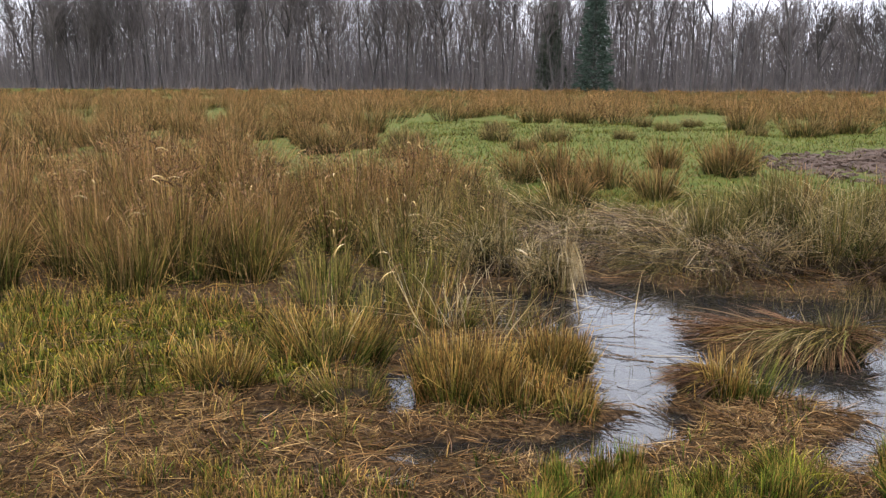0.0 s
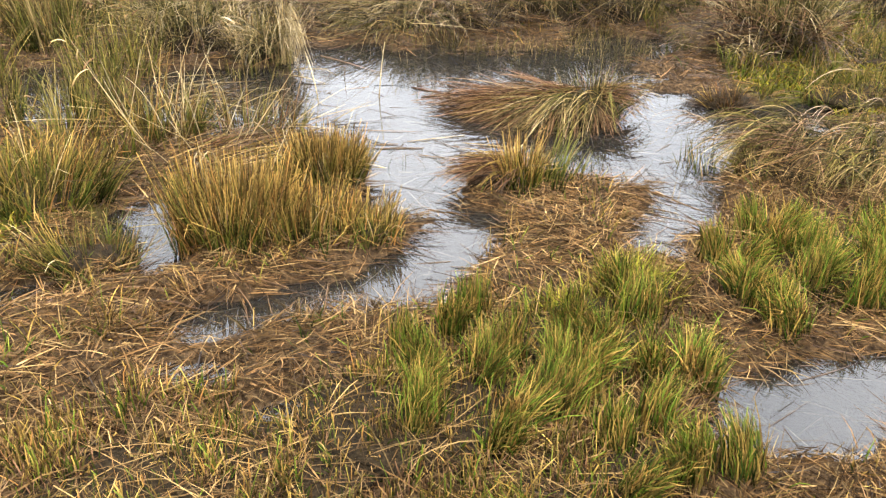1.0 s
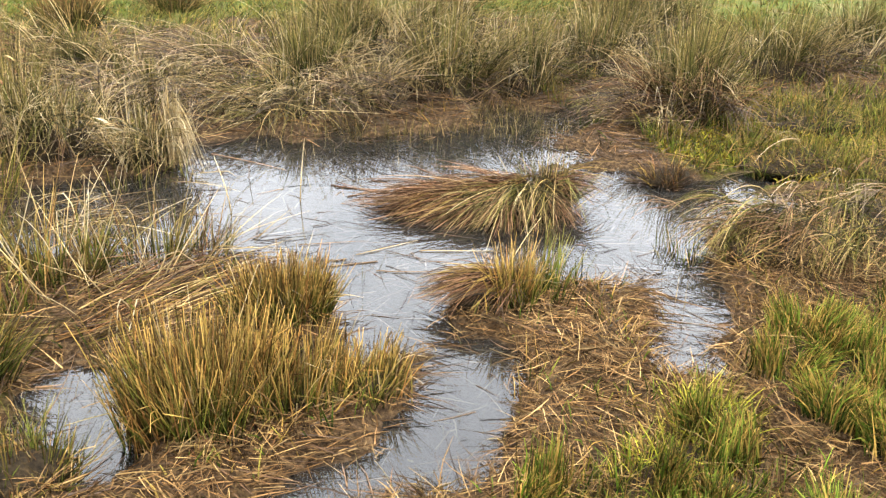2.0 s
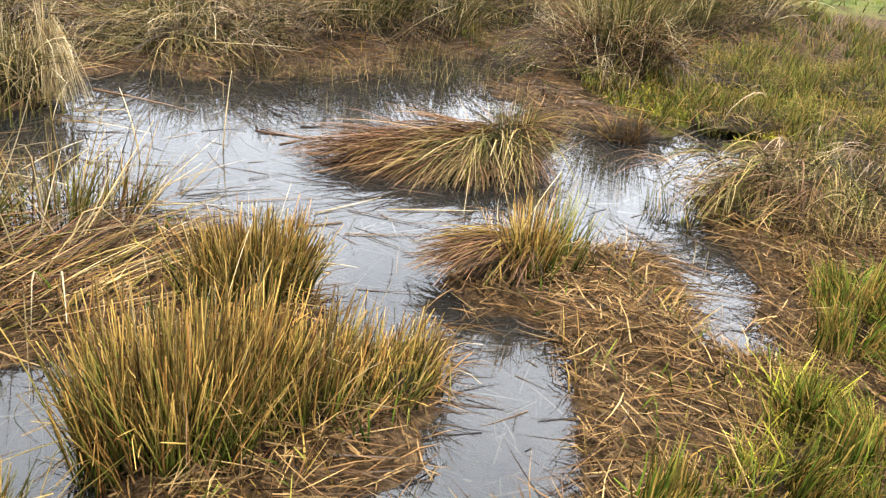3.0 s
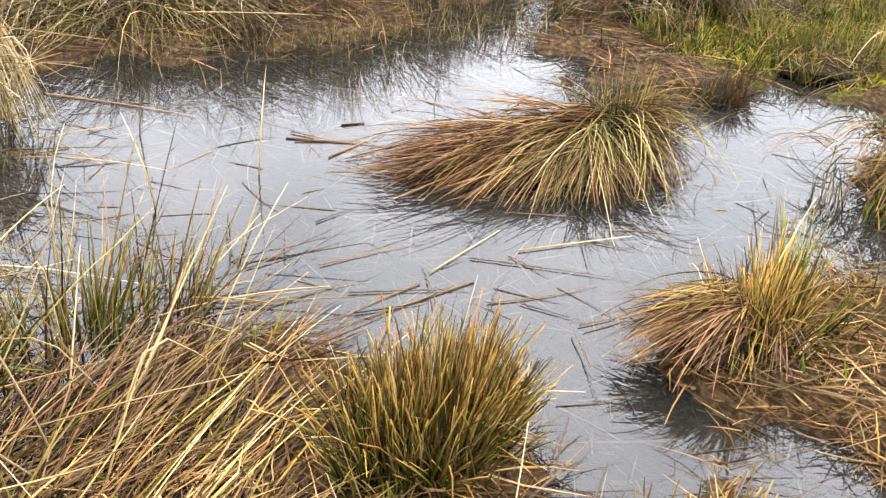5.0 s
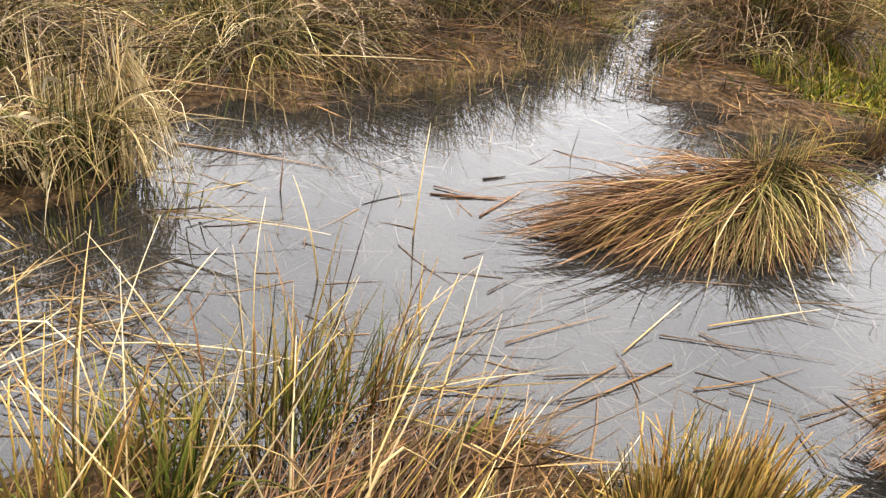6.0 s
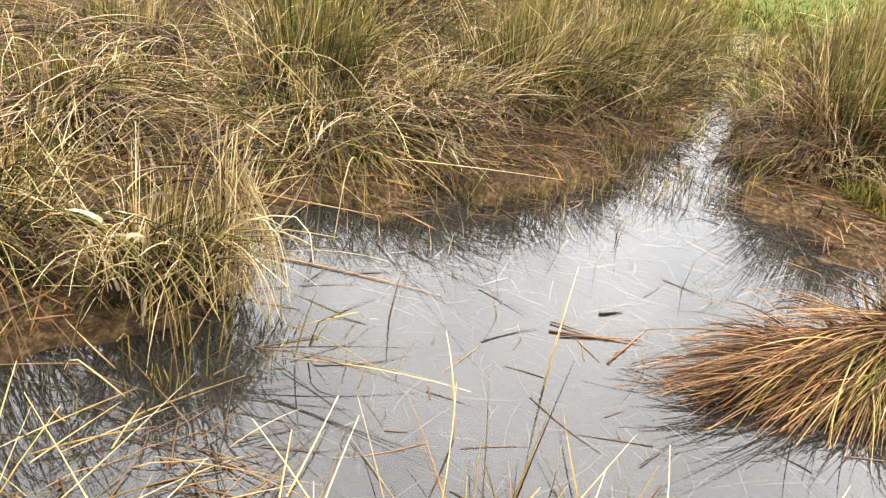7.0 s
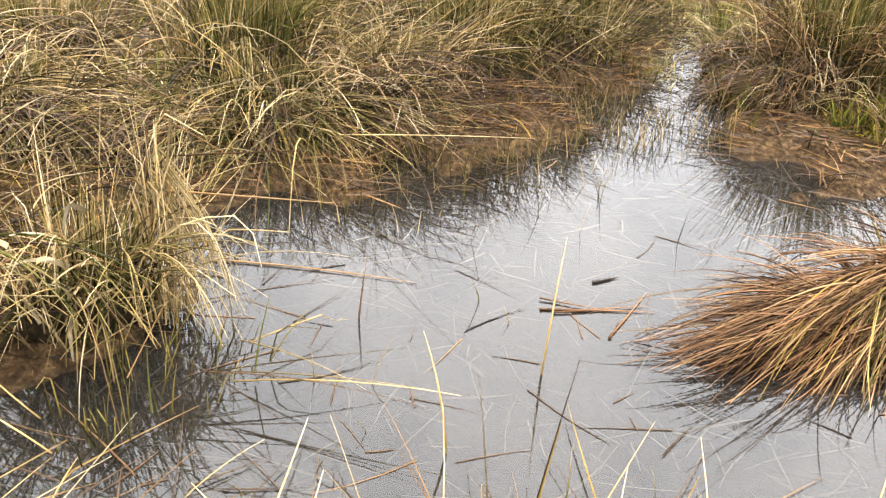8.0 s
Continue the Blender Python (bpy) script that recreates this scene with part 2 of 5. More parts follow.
# ---- the lie of the land (water level is z = 0) ----
# each pool: a stadium from one place to another, with its radius
POOLS = [
    (0.98, 6.25, 2.1, 6.15, 0.44), (0.85, 5.9, 0.95, 5.2, 0.36), (2.3, 6.2, 3.0, 6.55, 0.18), (2.25, 6.0, 2.58, 5.92, 0.14),
    (0.9, 5.1, 0.9, 4.5, 0.22), (1.04, 4.18, 0.72, 3.80, 0.165), (0.62, 3.8, 0.0, 3.69, 0.11),
    (1.5, 5.75, 2.4, 5.3, 0.42), (1.25, 5.1, 1.9, 4.78, 0.34), (1.1, 5.4, 1.3, 5.3, 0.3), (0.42, 5.75, 0.62, 5.5, 0.2), (1.0, 4.85, 1.1, 4.7, 0.15), (0.7, 5.1, 0.75, 4.85, 0.12), (2.3, 5.0, 2.85, 5.05, 0.30), (2.85, 5.02, 3.2, 4.92, 0.12),
    (2.15, 4.6, 1.97, 4.18, 0.16), (1.85, 4.1, 1.70, 3.9, 0.13), (2.35, 4.8, 2.15, 4.55, 0.2), (1.64, 2.95, 2.35, 2.95, 0.2),
    (1.46, 2.88, 1.75, 2.85, 0.12), (-0.04, 3.45, 0.08, 3.42, 0.06), (-0.16, 4.5, -0.15, 4.22, 0.17), (0.15, 5.72, -0.2, 5.72, 0.2), (0.4, 5.42, 0.5, 5.3, 0.14), (0.15, 6.2, 0.5, 6.3, 0.16), (-0.5, 3.98, -0.7, 3.95, 0.07),
    (0.45, 6.05, -0.1, 6.0, 0.24), (-0.85, 6.4, -0.72, 5.65, 0.18), (0.3, 5.75, 0.2, 5.2, 0.20),
    (0.0, 4.55, 0.05, 4.3, 0.10), (0.75, 6.35, 0.84, 6.66, 0.18), (2.2, 6.35, 2.75, 6.65, 0.17), (2.85, 6.5, 3.83, 6.95, 0.17), (3.83, 6.95, 4.3, 7.2, 0.12), (4.6, 7.3, 5.0, 7.5, 0.12), (5.5, 7.8, 6.6, 8.3, 0.12), (0.9, 8.8, 1.02, 8.76, 0.1), (0.45, 4.42, 0.65, 4.42, 0.09), (3.0, 5.2, 3.5, 5.25, 0.12), (0.2, 3.2, 0.35, 3.2, 0.05), (0.1, 6.28, -0.12, 6.24, 0.17), (0.68, 6.68, 1.02, 6.70, 0.16), (1.46, 6.6, 1.53, 6.76, 0.11), (2.5, 6.7, 2.62, 6.9, 0.13),
]


def rough(x, y, size, seed=0.0):
    """Soft unevenness of about -1 to 1, whose hills are some size wide."""
    k = 6.28 / size
    return (np.sin(k * (x + 0.6 * y) + seed) + np.sin(k * (0.8 * y - 0.5 * x) * 1.37 + 2.1 * seed + 1) + np.sin(k * (x * 1.9 - 0.3 * y) * 0.71 + 3 + seed)) / 3


def pool_edge(x, y):
    """Metres from the nearest water's edge; negative in the water."""
    d = np.full(np.shape(x), 1e3)
    for x0, y0, x1, y1, r in POOLS:
        dx, dy = x1 - x0, y1 - y0
        s = np.clip(((x - x0) * dx + (y - y0) * dy) / (dx * dx + dy * dy), 0, 1)
        d = np.minimum(d, np.hypot(x - x0 - s * dx, y - y0 - s * dy) - r)
    return d + 0.035 * rough(x, y, 0.35, 1) + 0.02 * rough(x, y, 0.13, 2)


def ground_z(x, y):
    x, y = np.asarray(x, float), np.asarray(y, float)
    d = pool_edge(x, y)
    near = np.exp(-np.maximum(np.hypot(x - 0.5, y - 5) - 4, 0) / 6)
    land = 0.045 + 0.018 * rough(x, y, 0.5, 3) + 0.008 * rough(x, y, 0.17, 4) + (1 - near) * (0.05 + 0.06 * rough(x, y, 4.0, 5))
    land = land + 0.05 * (1 + rough(x, y, 0.38, 13)) * np.exp(-(((x + 2.1) / 1.6) ** 2 + ((y - 4.55) / 0.75) ** 2) ** 2)
    land = land + 0.5 * np.exp(-(((x - 6.9) / 1.3) ** 2 + ((y - 16.3) / 1.0) ** 2))
    land = land - 1.05 * np.clip((np.hypot(x, y) - 12) / 114, 0, 1)
    return np.where(d < 0, np.maximum(d * 0.35, -0.075 + 0.012 * rough(x, y, 0.4, 6)), np.minimum(land, d * 0.55))


def cover_at(x, y):
    """Shares of moss, meadow grass and bare mud on the ground, and what lies under water."""
    d = pool_edge(x, y)
    moss = np.exp(-(((x + 2.2) / 1.9 + 0.12 * rough(x, y, 0.8, 21)) ** 2 + ((y - 4.65) / 0.95 + 0.25 * rough(x, y, 0.7, 22)) ** 2) ** 2) * (0.82 + 0.4 * rough(x, y, 0.5, 23)) + 0.7 * np.exp(-(((x - 3.9) / 1.1) ** 2 + ((y - 5.6) / 0.9) ** 2) ** 2)
    meadow = 1 / (1 + np.exp(np.clip(-(y - 10.5 + 0.55 * np.maximum(x - 2.6, 0)) / 1.0, -50, 50)))
    mud = 1.1 * np.exp(-((((x - 6.4) / 3.1) ** 2 + ((y - 15.8) / 3.5) ** 2) ** 2)) * (0.8 + 0.5 * rough(x, y, 1.6, 91))
    under = np.clip(-d / 0.05 + 0.3, 0, 1) * (d < 0.02)
    return moss, np.clip(meadow, 0, 1), mud, under


def lush(x, y):
    """Where short green grass grows thick: 1 at its heart, 0 outside."""
    g = np.zeros(np.shape(x))
    for cx, cy, rx, ry in ((1.12, 3.24, 0.46, 0.32), (2.35, 3.6, 0.5, 0.28), (0.82, 3.0, 0.3, 0.15), (1.05, 2.72, 0.36, 0.12), (1.85, 3.36, 0.3, 0.13)):
        g = np.maximum(g, np.exp(-(((x - cx) / rx) ** 2 + ((y - cy) / ry) ** 2) ** 2))
    return g * np.clip(0.75 + 0.9 * rough(x, y, 0.32, 71), 0.1, 1)


def axis(lo, hi, step, far):
    """Grid places: even from lo to hi, then in growing steps out to far on both sides."""
    places, grow = [], step
    inner = list(np.arange(lo, hi + step / 2, step))
    while sum(places) < far:
        grow *= 1.14
        places.append(grow)
    out = np.cumsum(places)
    return np.array([*(lo - out[::-1]), *inner, *(inner[-1] + out)])


def make_ground():
    gx, gy = axis(-3.0, 4.2, 0.04, 900), axis(2.4, 8.2, 0.04, 900)
    X, Y = np.meshgrid(gx, gy)
    x, y = X.ravel(), Y.ravel()
    verts = np.column_stack([x, y, ground_z(x, y)])
    w, h = len(gx), len(gy)
    i = (np.arange(h - 1)[:, None] * w + np.arange(w - 1)).ravel()
    me = bpy.data.meshes.new("ground")
    me.from_pydata(verts.tolist(), [], np.column_stack([i, i + 1, i + w + 1, i + w]).tolist())
    moss, meadow, mud, under = cover_at(x, y)
    att = me.attributes.new("cover", "FLOAT_COLOR", "POINT")
    att.data.foreach_set("color", np.column_stack([moss, meadow, under, mud]).astype(np.float32).ravel())
    me.polygons.foreach_set("use_smooth", [True] * len(me.polygons))
    me.materials.append(ground_material())
    return tagged(new("ground", me), "boggy ground of thatch, moss and meadow grass", "ground", kind="structure")


def make_water():
    me = bpy.data.meshes.new("water")
    me.from_pydata([(-4, 2, 0), (7.5, 2, 0), (7.5, 9.4, 0), (-4, 9.4, 0)], [], [(0, 1, 2, 3)])
    me.materials.append(water_material())
    return tagged(new("water", me), "shallow still marsh water mirroring a grey sky", "water", kind="structure")


ground = make_ground()
water = make_water()


# ---- stems ----
def stem_mesh(name, base, az, lean0, lean1, length, radius, mat, rng, seg=5, sides=3, turn=0.0, kink=0.0, floor=None, bow=1.0, thin=0.75):
    """Many stems in one mesh. base: feet; az: the way each one leans (radians); lean0 and lean1: degrees off the upright at foot
    and tip; turn: how much its way swings; kink: the share that is snapped over; floor: the lowest z."""
    n = len(base)
    az, lean0, lean1 = (np.broadcast_to(np.asarray(v, float), (n,)) for v in (az, lean0, lean1))
    length, radius = (np.broadcast_to(np.asarray(v, float), (n,)) for v in (length, radius))
    swing = rng.normal(0, 1, n) * turn
    snapped = rng.random(n) < kink
    snap_at, snap_by = rng.uniform(0.3, 0.85, n), rng.uniform(35, 110, n)
    P = np.zeros((seg + 1, n, 3))
    T = np.zeros((seg + 1, n, 3))
    P[0] = base
    for k in range(seg + 1):
        s = k / seg
        lean = lean0 + (lean1 - lean0) * s ** bow + np.where(snapped & (s > snap_at), snap_by, 0)
        lean = np.radians(np.minimum(lean, 165))
        way = az + swing * s
        T[k] = np.column_stack([np.sin(lean) * np.cos(way), np.sin(lean) * np.sin(way), np.cos(lean)])
        if k:
            P[k] = P[k - 1] + (T[k] + T[k - 1]) * 0.5 * (length / seg)[:, None]
            if floor is not None:
                P[k, :, 2] = np.maximum(P[k, :, 2], floor + rng.uniform(0.0, 0.012, n))
    side = np.column_stack([-np.sin(az), np.cos(az), np.zeros(n)])
    other = np.cross(T, side[None])
    other /= np.linalg.norm(other, axis=2, keepdims=True) + 1e-9
    taper = np.array([1 - thin * (k / seg) ** 1.6 for k in range(seg + 1)])[:, None, None] * radius[None, :, None]
    if sides == 2:
        roll = rng.uniform(0, np.pi, n)[None, :, None]
        w = (side[None] * np.cos(roll) + other * np.sin(roll)) * taper
        V = np.stack([P - w, P + w], axis=2)
    else:
        V = np.stack([P + taper * (side[None] * math.cos(c) + other * math.sin(c)) for c in (0.5, 2.6, 4.7)], axis=2)
    verts = V.transpose(1, 0, 2, 3).reshape(-1, 3)
    per = (seg + 1) * sides
    quads = []
    for k in range(seg):
        for c in range(sides if sides > 2 else 1):
            d = (c + 1) % sides
            quads.append((k * sides + c, k * sides + d, (k + 1) * sides + d, (k + 1) * sides + c))
    quads = np.array(quads)
    faces = (np.arange(n)[:, None, None] * per + quads[None]).reshape(-1, 4)
    me = bpy.data.meshes.new(name)
    me.vertices.add(len(verts))
    me.vertices.foreach_set("co", verts.astype(np.float32).ravel())
    me.loops.add(faces.size)
    me.loops.foreach_set("vertex_index", faces.astype(np.int32).ravel())
    me.polygons.add(len(faces))
    me.polygons.foreach_set("loop_start", np.arange(0, faces.size, 4, dtype=np.int32))
    me.update(calc_edges=True)
    chance = rng.random(n)
    uv = me.uv_layers.new(name="UVMap")
    flat = faces.ravel()
    uv.data.foreach_set("uv", np.column_stack([chance[flat // per], (flat % per // sides) / seg]).astype(np.float32).ravel())
    me.polygons.foreach_set("use_smooth", np.ones(len(faces), dtype=bool))
    me.materials.append(mat)
    return me


def stems(name, parent, *args, label="", **kw):
    ob = new(name, stem_mesh(name, *args, **kw))
    ob.parent = parent
    return tagged(ob, label, kind="stuff")


def disc(rng, n, rx, ry, pull=0.5):
    """Places in an ellipse round the origin."""
    a, r = rng.uniform(0, 2 * np.pi, n), rng.random(n) ** pull
    return np.column_stack([rx * r * np.cos(a), ry * r * np.sin(a)])


def root_mound(parent, rx, ry, h, rng, mat):
    """The matted foot of a tussock: a lumpy low dome that dips below the water."""
    bm = bmesh.new()
    bmesh.ops.create_icosphere(bm, subdivisions=3, radius=1.0)
    for v in bm.verts:
        f = 1 + 0.18 * noise.noise(v.co * 2.3 + Vector((rx * 9, ry * 7, 0))) + 0.1 * noise.noise(v.co * 6)
        v.co = Vector((v.co.x * rx * f, v.co.y * ry * f, max(v.co.z * h * f, -0.06)))
    me = bpy.data.meshes.new("root_mat")
    bm.to_mesh(me)
    bm.free()
    me.polygons.foreach_set("use_smooth", [True] * len(me.polygons))
    me.materials.append(mat)
    ob = new("root_mat", me)
    ob.parent = parent
    return ob


def peat_material():
    m = Mat("peat_and_roots")
    co = m.tree.nodes.new("ShaderNodeTexCoord").outputs["Object"]
    fine = m.noise(70.0, 5.0, 0.6, co)
    m.link(m.ramp(fine, (0.3, (0.00864, 0.00648, 0.00432)), (0.55, (0.0259, 0.018, 0.00936)), (0.8, (0.072, 0.0475, 0.0216))), m.bsdf.inputs["Base Color"])
    m.bsdf.inputs["Roughness"].default_value = 0.95
    m.bsdf.inputs["Specular IOR Level"].default_value = 0.08
    m.bump(fine, 0.8, 0.015)
    return m.mat


PEAT = peat_material()


def thing(name, x, y, label, category, group=""):
    ob = new(name)
    ob.location = (x, y, max(float(ground_z(x, y)), -0.02))
    ob.empty_display_size = 0.1
    return tagged(ob, label, category, group)


def with_z(xy, z=0.0):
    return np.column_stack([xy, np.full(len(xy), z)])


def outward(xy, rng, jitter=0.5):
    return np.arctan2(xy[:, 1], xy[:, 0]) + rng.normal(0, jitter, len(xy))


def tuft(parent, rng, n, rx, ry, length, lean, mat, name="growth", radius=0.0022, droop=15.0, jitter=0.6, label="", centre=(0, 0), wild=7.0, kink=0.1, turn=0.3, bunch=14, **kw):
    """Stems that stand up in an ellipse and lean outwards the more the farther out they stand."""
    xy = disc(rng, n, rx, ry)
    heart = disc(rng, max(n // bunch, 1), rx, ry)
    pick = rng.integers(0, len(heart), n)
    xy = heart[pick] + rng.normal(0, 0.018, (n, 2))
    reach, tilt, drift = rng.uniform(0.62, 1.08, len(heart))[pick], rng.normal(0, wild, len(heart))[pick], rng.normal(0, jitter, len(heart))[pick]
    out = np.hypot(xy[:, 0] / rx, xy[:, 1] / ry)
    lean0 = out * lean * 0.7 + tilt + rng.normal(0, wild * 0.7, n)
    az = outward(xy, rng, jitter * 0.6) + drift
    base = with_z(xy + np.array(centre), -0.03)
    ln = rng.uniform(length[0], length[1], n) * (1 - 0.1 * out) * reach * 1.08
    return stems(name, parent, base, az, lean0, lean0 + out * lean * 0.4 + rng.uniform(0, droop, n), ln, radius * rng.uniform(0.7, 1.25, n), mat, rng, label=label, kink=kink, turn=turn, **kw)


def fan(parent, rng, n, az, spread, length, lean, mat, name="fallen_thatch", r=0.05, radius=0.0024, floor=0.0, label="", centre=(0, 0), height=0.02, wild=12.0, turn=0.07, **kw):
    """Stems that arch over to one side and lie down. lean: foot and tip, in degrees."""
    xy = disc(rng, n, r, r)
    way = radians(az) + rng.normal(0, radians(spread), n)
    base = with_z(xy + np.array(centre), 0)
    base[:, 2] += rng.uniform(0, height, n)
    return stems(name, parent, base, way, lean[0] + rng.normal(0, wild, n), lean[1] + rng.normal(0, wild * 0.8, n), rng.uniform(length[0], length[1], n),
                 radius * rng.uniform(0.7, 1.3, n), mat, rng, label=label, turn=turn, floor=floor - parent.location.z, **kw)


def bent_straws(parent, rng, n, rx, ry, length, height=0.0, lean=(5, 60), radius=0.0024, kink=0.5, turn=0.4, tip=(20, 100), mat=None, centre=(0, 0)):
    """Single long bleached straws that stick out of a tussock, each a part."""
    for _ in range(n):
        xy = disc(rng, 1, rx, ry)
        base = with_z(xy + np.array(centre), height * rng.random())
        me = stem_mesh("bent_straw", base, outward(xy, rng, 0.8), rng.uniform(*lean), rng.uniform(*tip), rng.uniform(*length), radius * rng.uniform(0.8, 1.2), mat or DRY_RUSH, rng, seg=6, turn=turn, kink=kink, floor=0.004 - parent.location.z)
        ob = new("bent_straw", me)
        ob.parent = parent


def locks(parent, rng, count, per, ridge0, ridge1, az0, az1, spread, length, lean, mat, name="hanging_thatch", radius=0.0023, floor=-0.012, label="", wild=7.0, thick=0.03, wisp=4.0, **kw):
    """Long stems that lie over a ridge and hang down in locks, with dark gaps between. Ridge ends are places, azimuths and leans degrees."""
    s, lock = rng.random(count), np.repeat(np.arange(count), per)
    n = count * per
    root = np.array(ridge0)[None] * (1 - s)[:, None] + np.array(ridge1)[None] * s[:, None] + rng.normal(0, thick, (count, 3)) * np.array([1, 1, 0.4])
    way = az0 * (1 - s) + az1 * s + rng.normal(0, spread, count)
    foot, tip, reach = lean[0] + rng.normal(0, wild, count), lean[1] + rng.normal(0, wild, count), rng.uniform(length[0], length[1], count)
    base = root[lock] + rng.normal(0, 0.012, (n, 3))
    return stems(name, parent, base, np.radians(way[lock] + rng.normal(0, wisp, n)), foot[lock] + rng.normal(0, wisp, n), tip[lock] + rng.normal(0, wisp * 1.5, n),
                 reach[lock] * rng.uniform(0.75, 1.08, n), radius * rng.uniform(0.7, 1.3, n), mat, rng, label=label, turn=0.12, floor=floor - parent.location.z, **kw)


# ---- the tussocks round the pool ----
def cut_tussock(x, y, rx, ry, length, label, seed, n=900, green=0.35, lean=20, mat=None, straws=8):
    rng = np.random.default_rng(seed)
    t = thing("rush_tussock", x, y, label, "tussock", "mown rush tussocks")
    root_mound(t, rx * 0.85, ry * 0.85, 0.045, rng, PEAT)
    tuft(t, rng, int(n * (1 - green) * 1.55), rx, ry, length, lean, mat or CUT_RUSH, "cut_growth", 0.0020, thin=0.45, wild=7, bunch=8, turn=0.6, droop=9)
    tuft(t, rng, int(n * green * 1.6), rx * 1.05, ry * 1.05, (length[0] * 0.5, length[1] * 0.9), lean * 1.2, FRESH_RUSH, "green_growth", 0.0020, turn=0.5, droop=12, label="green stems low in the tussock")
    tuft(t, rng, int(n * 0.07), rx * 0.95, ry * 0.95, (length[0], length[1] * 1.12), lean, DRY_RUSH, "dry_growth", 0.0017, label="bleached thin stems", wild=12, kink=0.25, bunch=3)
    bent_straws(t, rng, straws, rx, ry, (length[1] * 0.8, length[1] * 1.3), radius=0.0018, kink=0.3, turn=0.1, tip=(20, 75))
    return t


cut_tussock(0.15, 4.18, 0.19, 0.11, (0.24, 0.41), "large mown rush tussock with straw-yellow cut tips over green feet", 11, 1100, 0.35, 11, straws=7)
cut_tussock(0.42, 4.16, 0.18, 0.10, (0.14, 0.26), "mown rush tussock with straw-yellow cut tips over green feet", 10, 620, 0.4, 12)
cut_tussock(0.64, 4.14, 0.10, 0.07, (0.12, 0.22), "low skirt of cut yellow rush stubble at the water", 12, 240)
cut_tussock(0.54, 4.68, 0.15, 0.10, (0.15, 0.26), "compact mown rush tussock with orange tips in the pool", 13, 1150, 0.45, 17, straws=7)
cut_tussock(-0.62, 4.62, 0.26, 0.17, (0.20, 0.36), "dark green mown rush tussock beside moss", 14, 900, 0.65, 30)
cut_tussock(-1.0, 4.12, 0.18, 0.11, (0.14, 0.27), "straw-yellow cut rush tussock in moss", 15, 480, 0.35, 25)
cut_tussock(-1.55, 4.02, 0.13, 0.09, (0.12, 0.22), "small green rush tussock in yellow moss", 16, 300, 0.7, 25)
cut_tussock(-0.35, 4.12, 0.18, 0.12, (0.12, 0.24), "short grey-green rush tuft standing in wet moss", 17, 300, 0.85, 35)
cut_tussock(-2.3, 4.3, 0.2, 0.14, (0.10, 0.22), "low rush tuft with cut yellow tips in moss", 18, 260, 0.5, 30)


def brown_tussock():
    """Stems folded down flat over the water beside an upright tuft."""
    rng = np.random.default_rng(21)
    t = thing("rush_tussock", 1.25, 4.5, "brown collapsed rush tussock with an upright yellow tuft", "tussock")
    root_mound(t, 0.13, 0.08, 0.045, rng, PEAT)
    locks(t, rng, 26, 9, (0.07, -0.03, 0.075), (0.0, 0.04, 0.05), 196, 150, 12, (0.17, 0.27), (88, 118), BROWN_RUSH, "folded_thatch", 0.0023, label="brown stems folded down flat over the water", seg=7, wild=9, wisp=8)
    locks(t, rng, 10, 5, (0.07, -0.03, 0.09), (0.0, 0.04, 0.07), 200, 145, 16, (0.18, 0.27), (82, 122), OCHRE_RUSH, "folded_thatch", 0.0020, seg=7, wild=10, wisp=9)
    locks(t, rng, 8, 7, (0.06, -0.05, 0.05), (0.0, 0.0, 0.04), 240, 180, 16, (0.12, 0.18), (86, 125), DARK_LITTER, "wet_thatch", 0.0024, label="dark wet stems below")
    tuft(t, rng, 330, 0.07, 0.05, (0.15, 0.29), 14, CUT_RUSH, "cut_growth", 0.0022, centre=(0.09, -0.05), wild=8, droop=10)
    tuft(t, rng, 80, 0.13, 0.09, (0.12, 0.30), 22, FRESH_RUSH, "green_growth", 0.0022, centre=(0.16, -0.06), wild=9, droop=8, label="single green blades")
    bent_straws(t, rng, 8, 0.1, 0.08, (0.18, 0.34), 0.03, (5, 50), 0.0019)


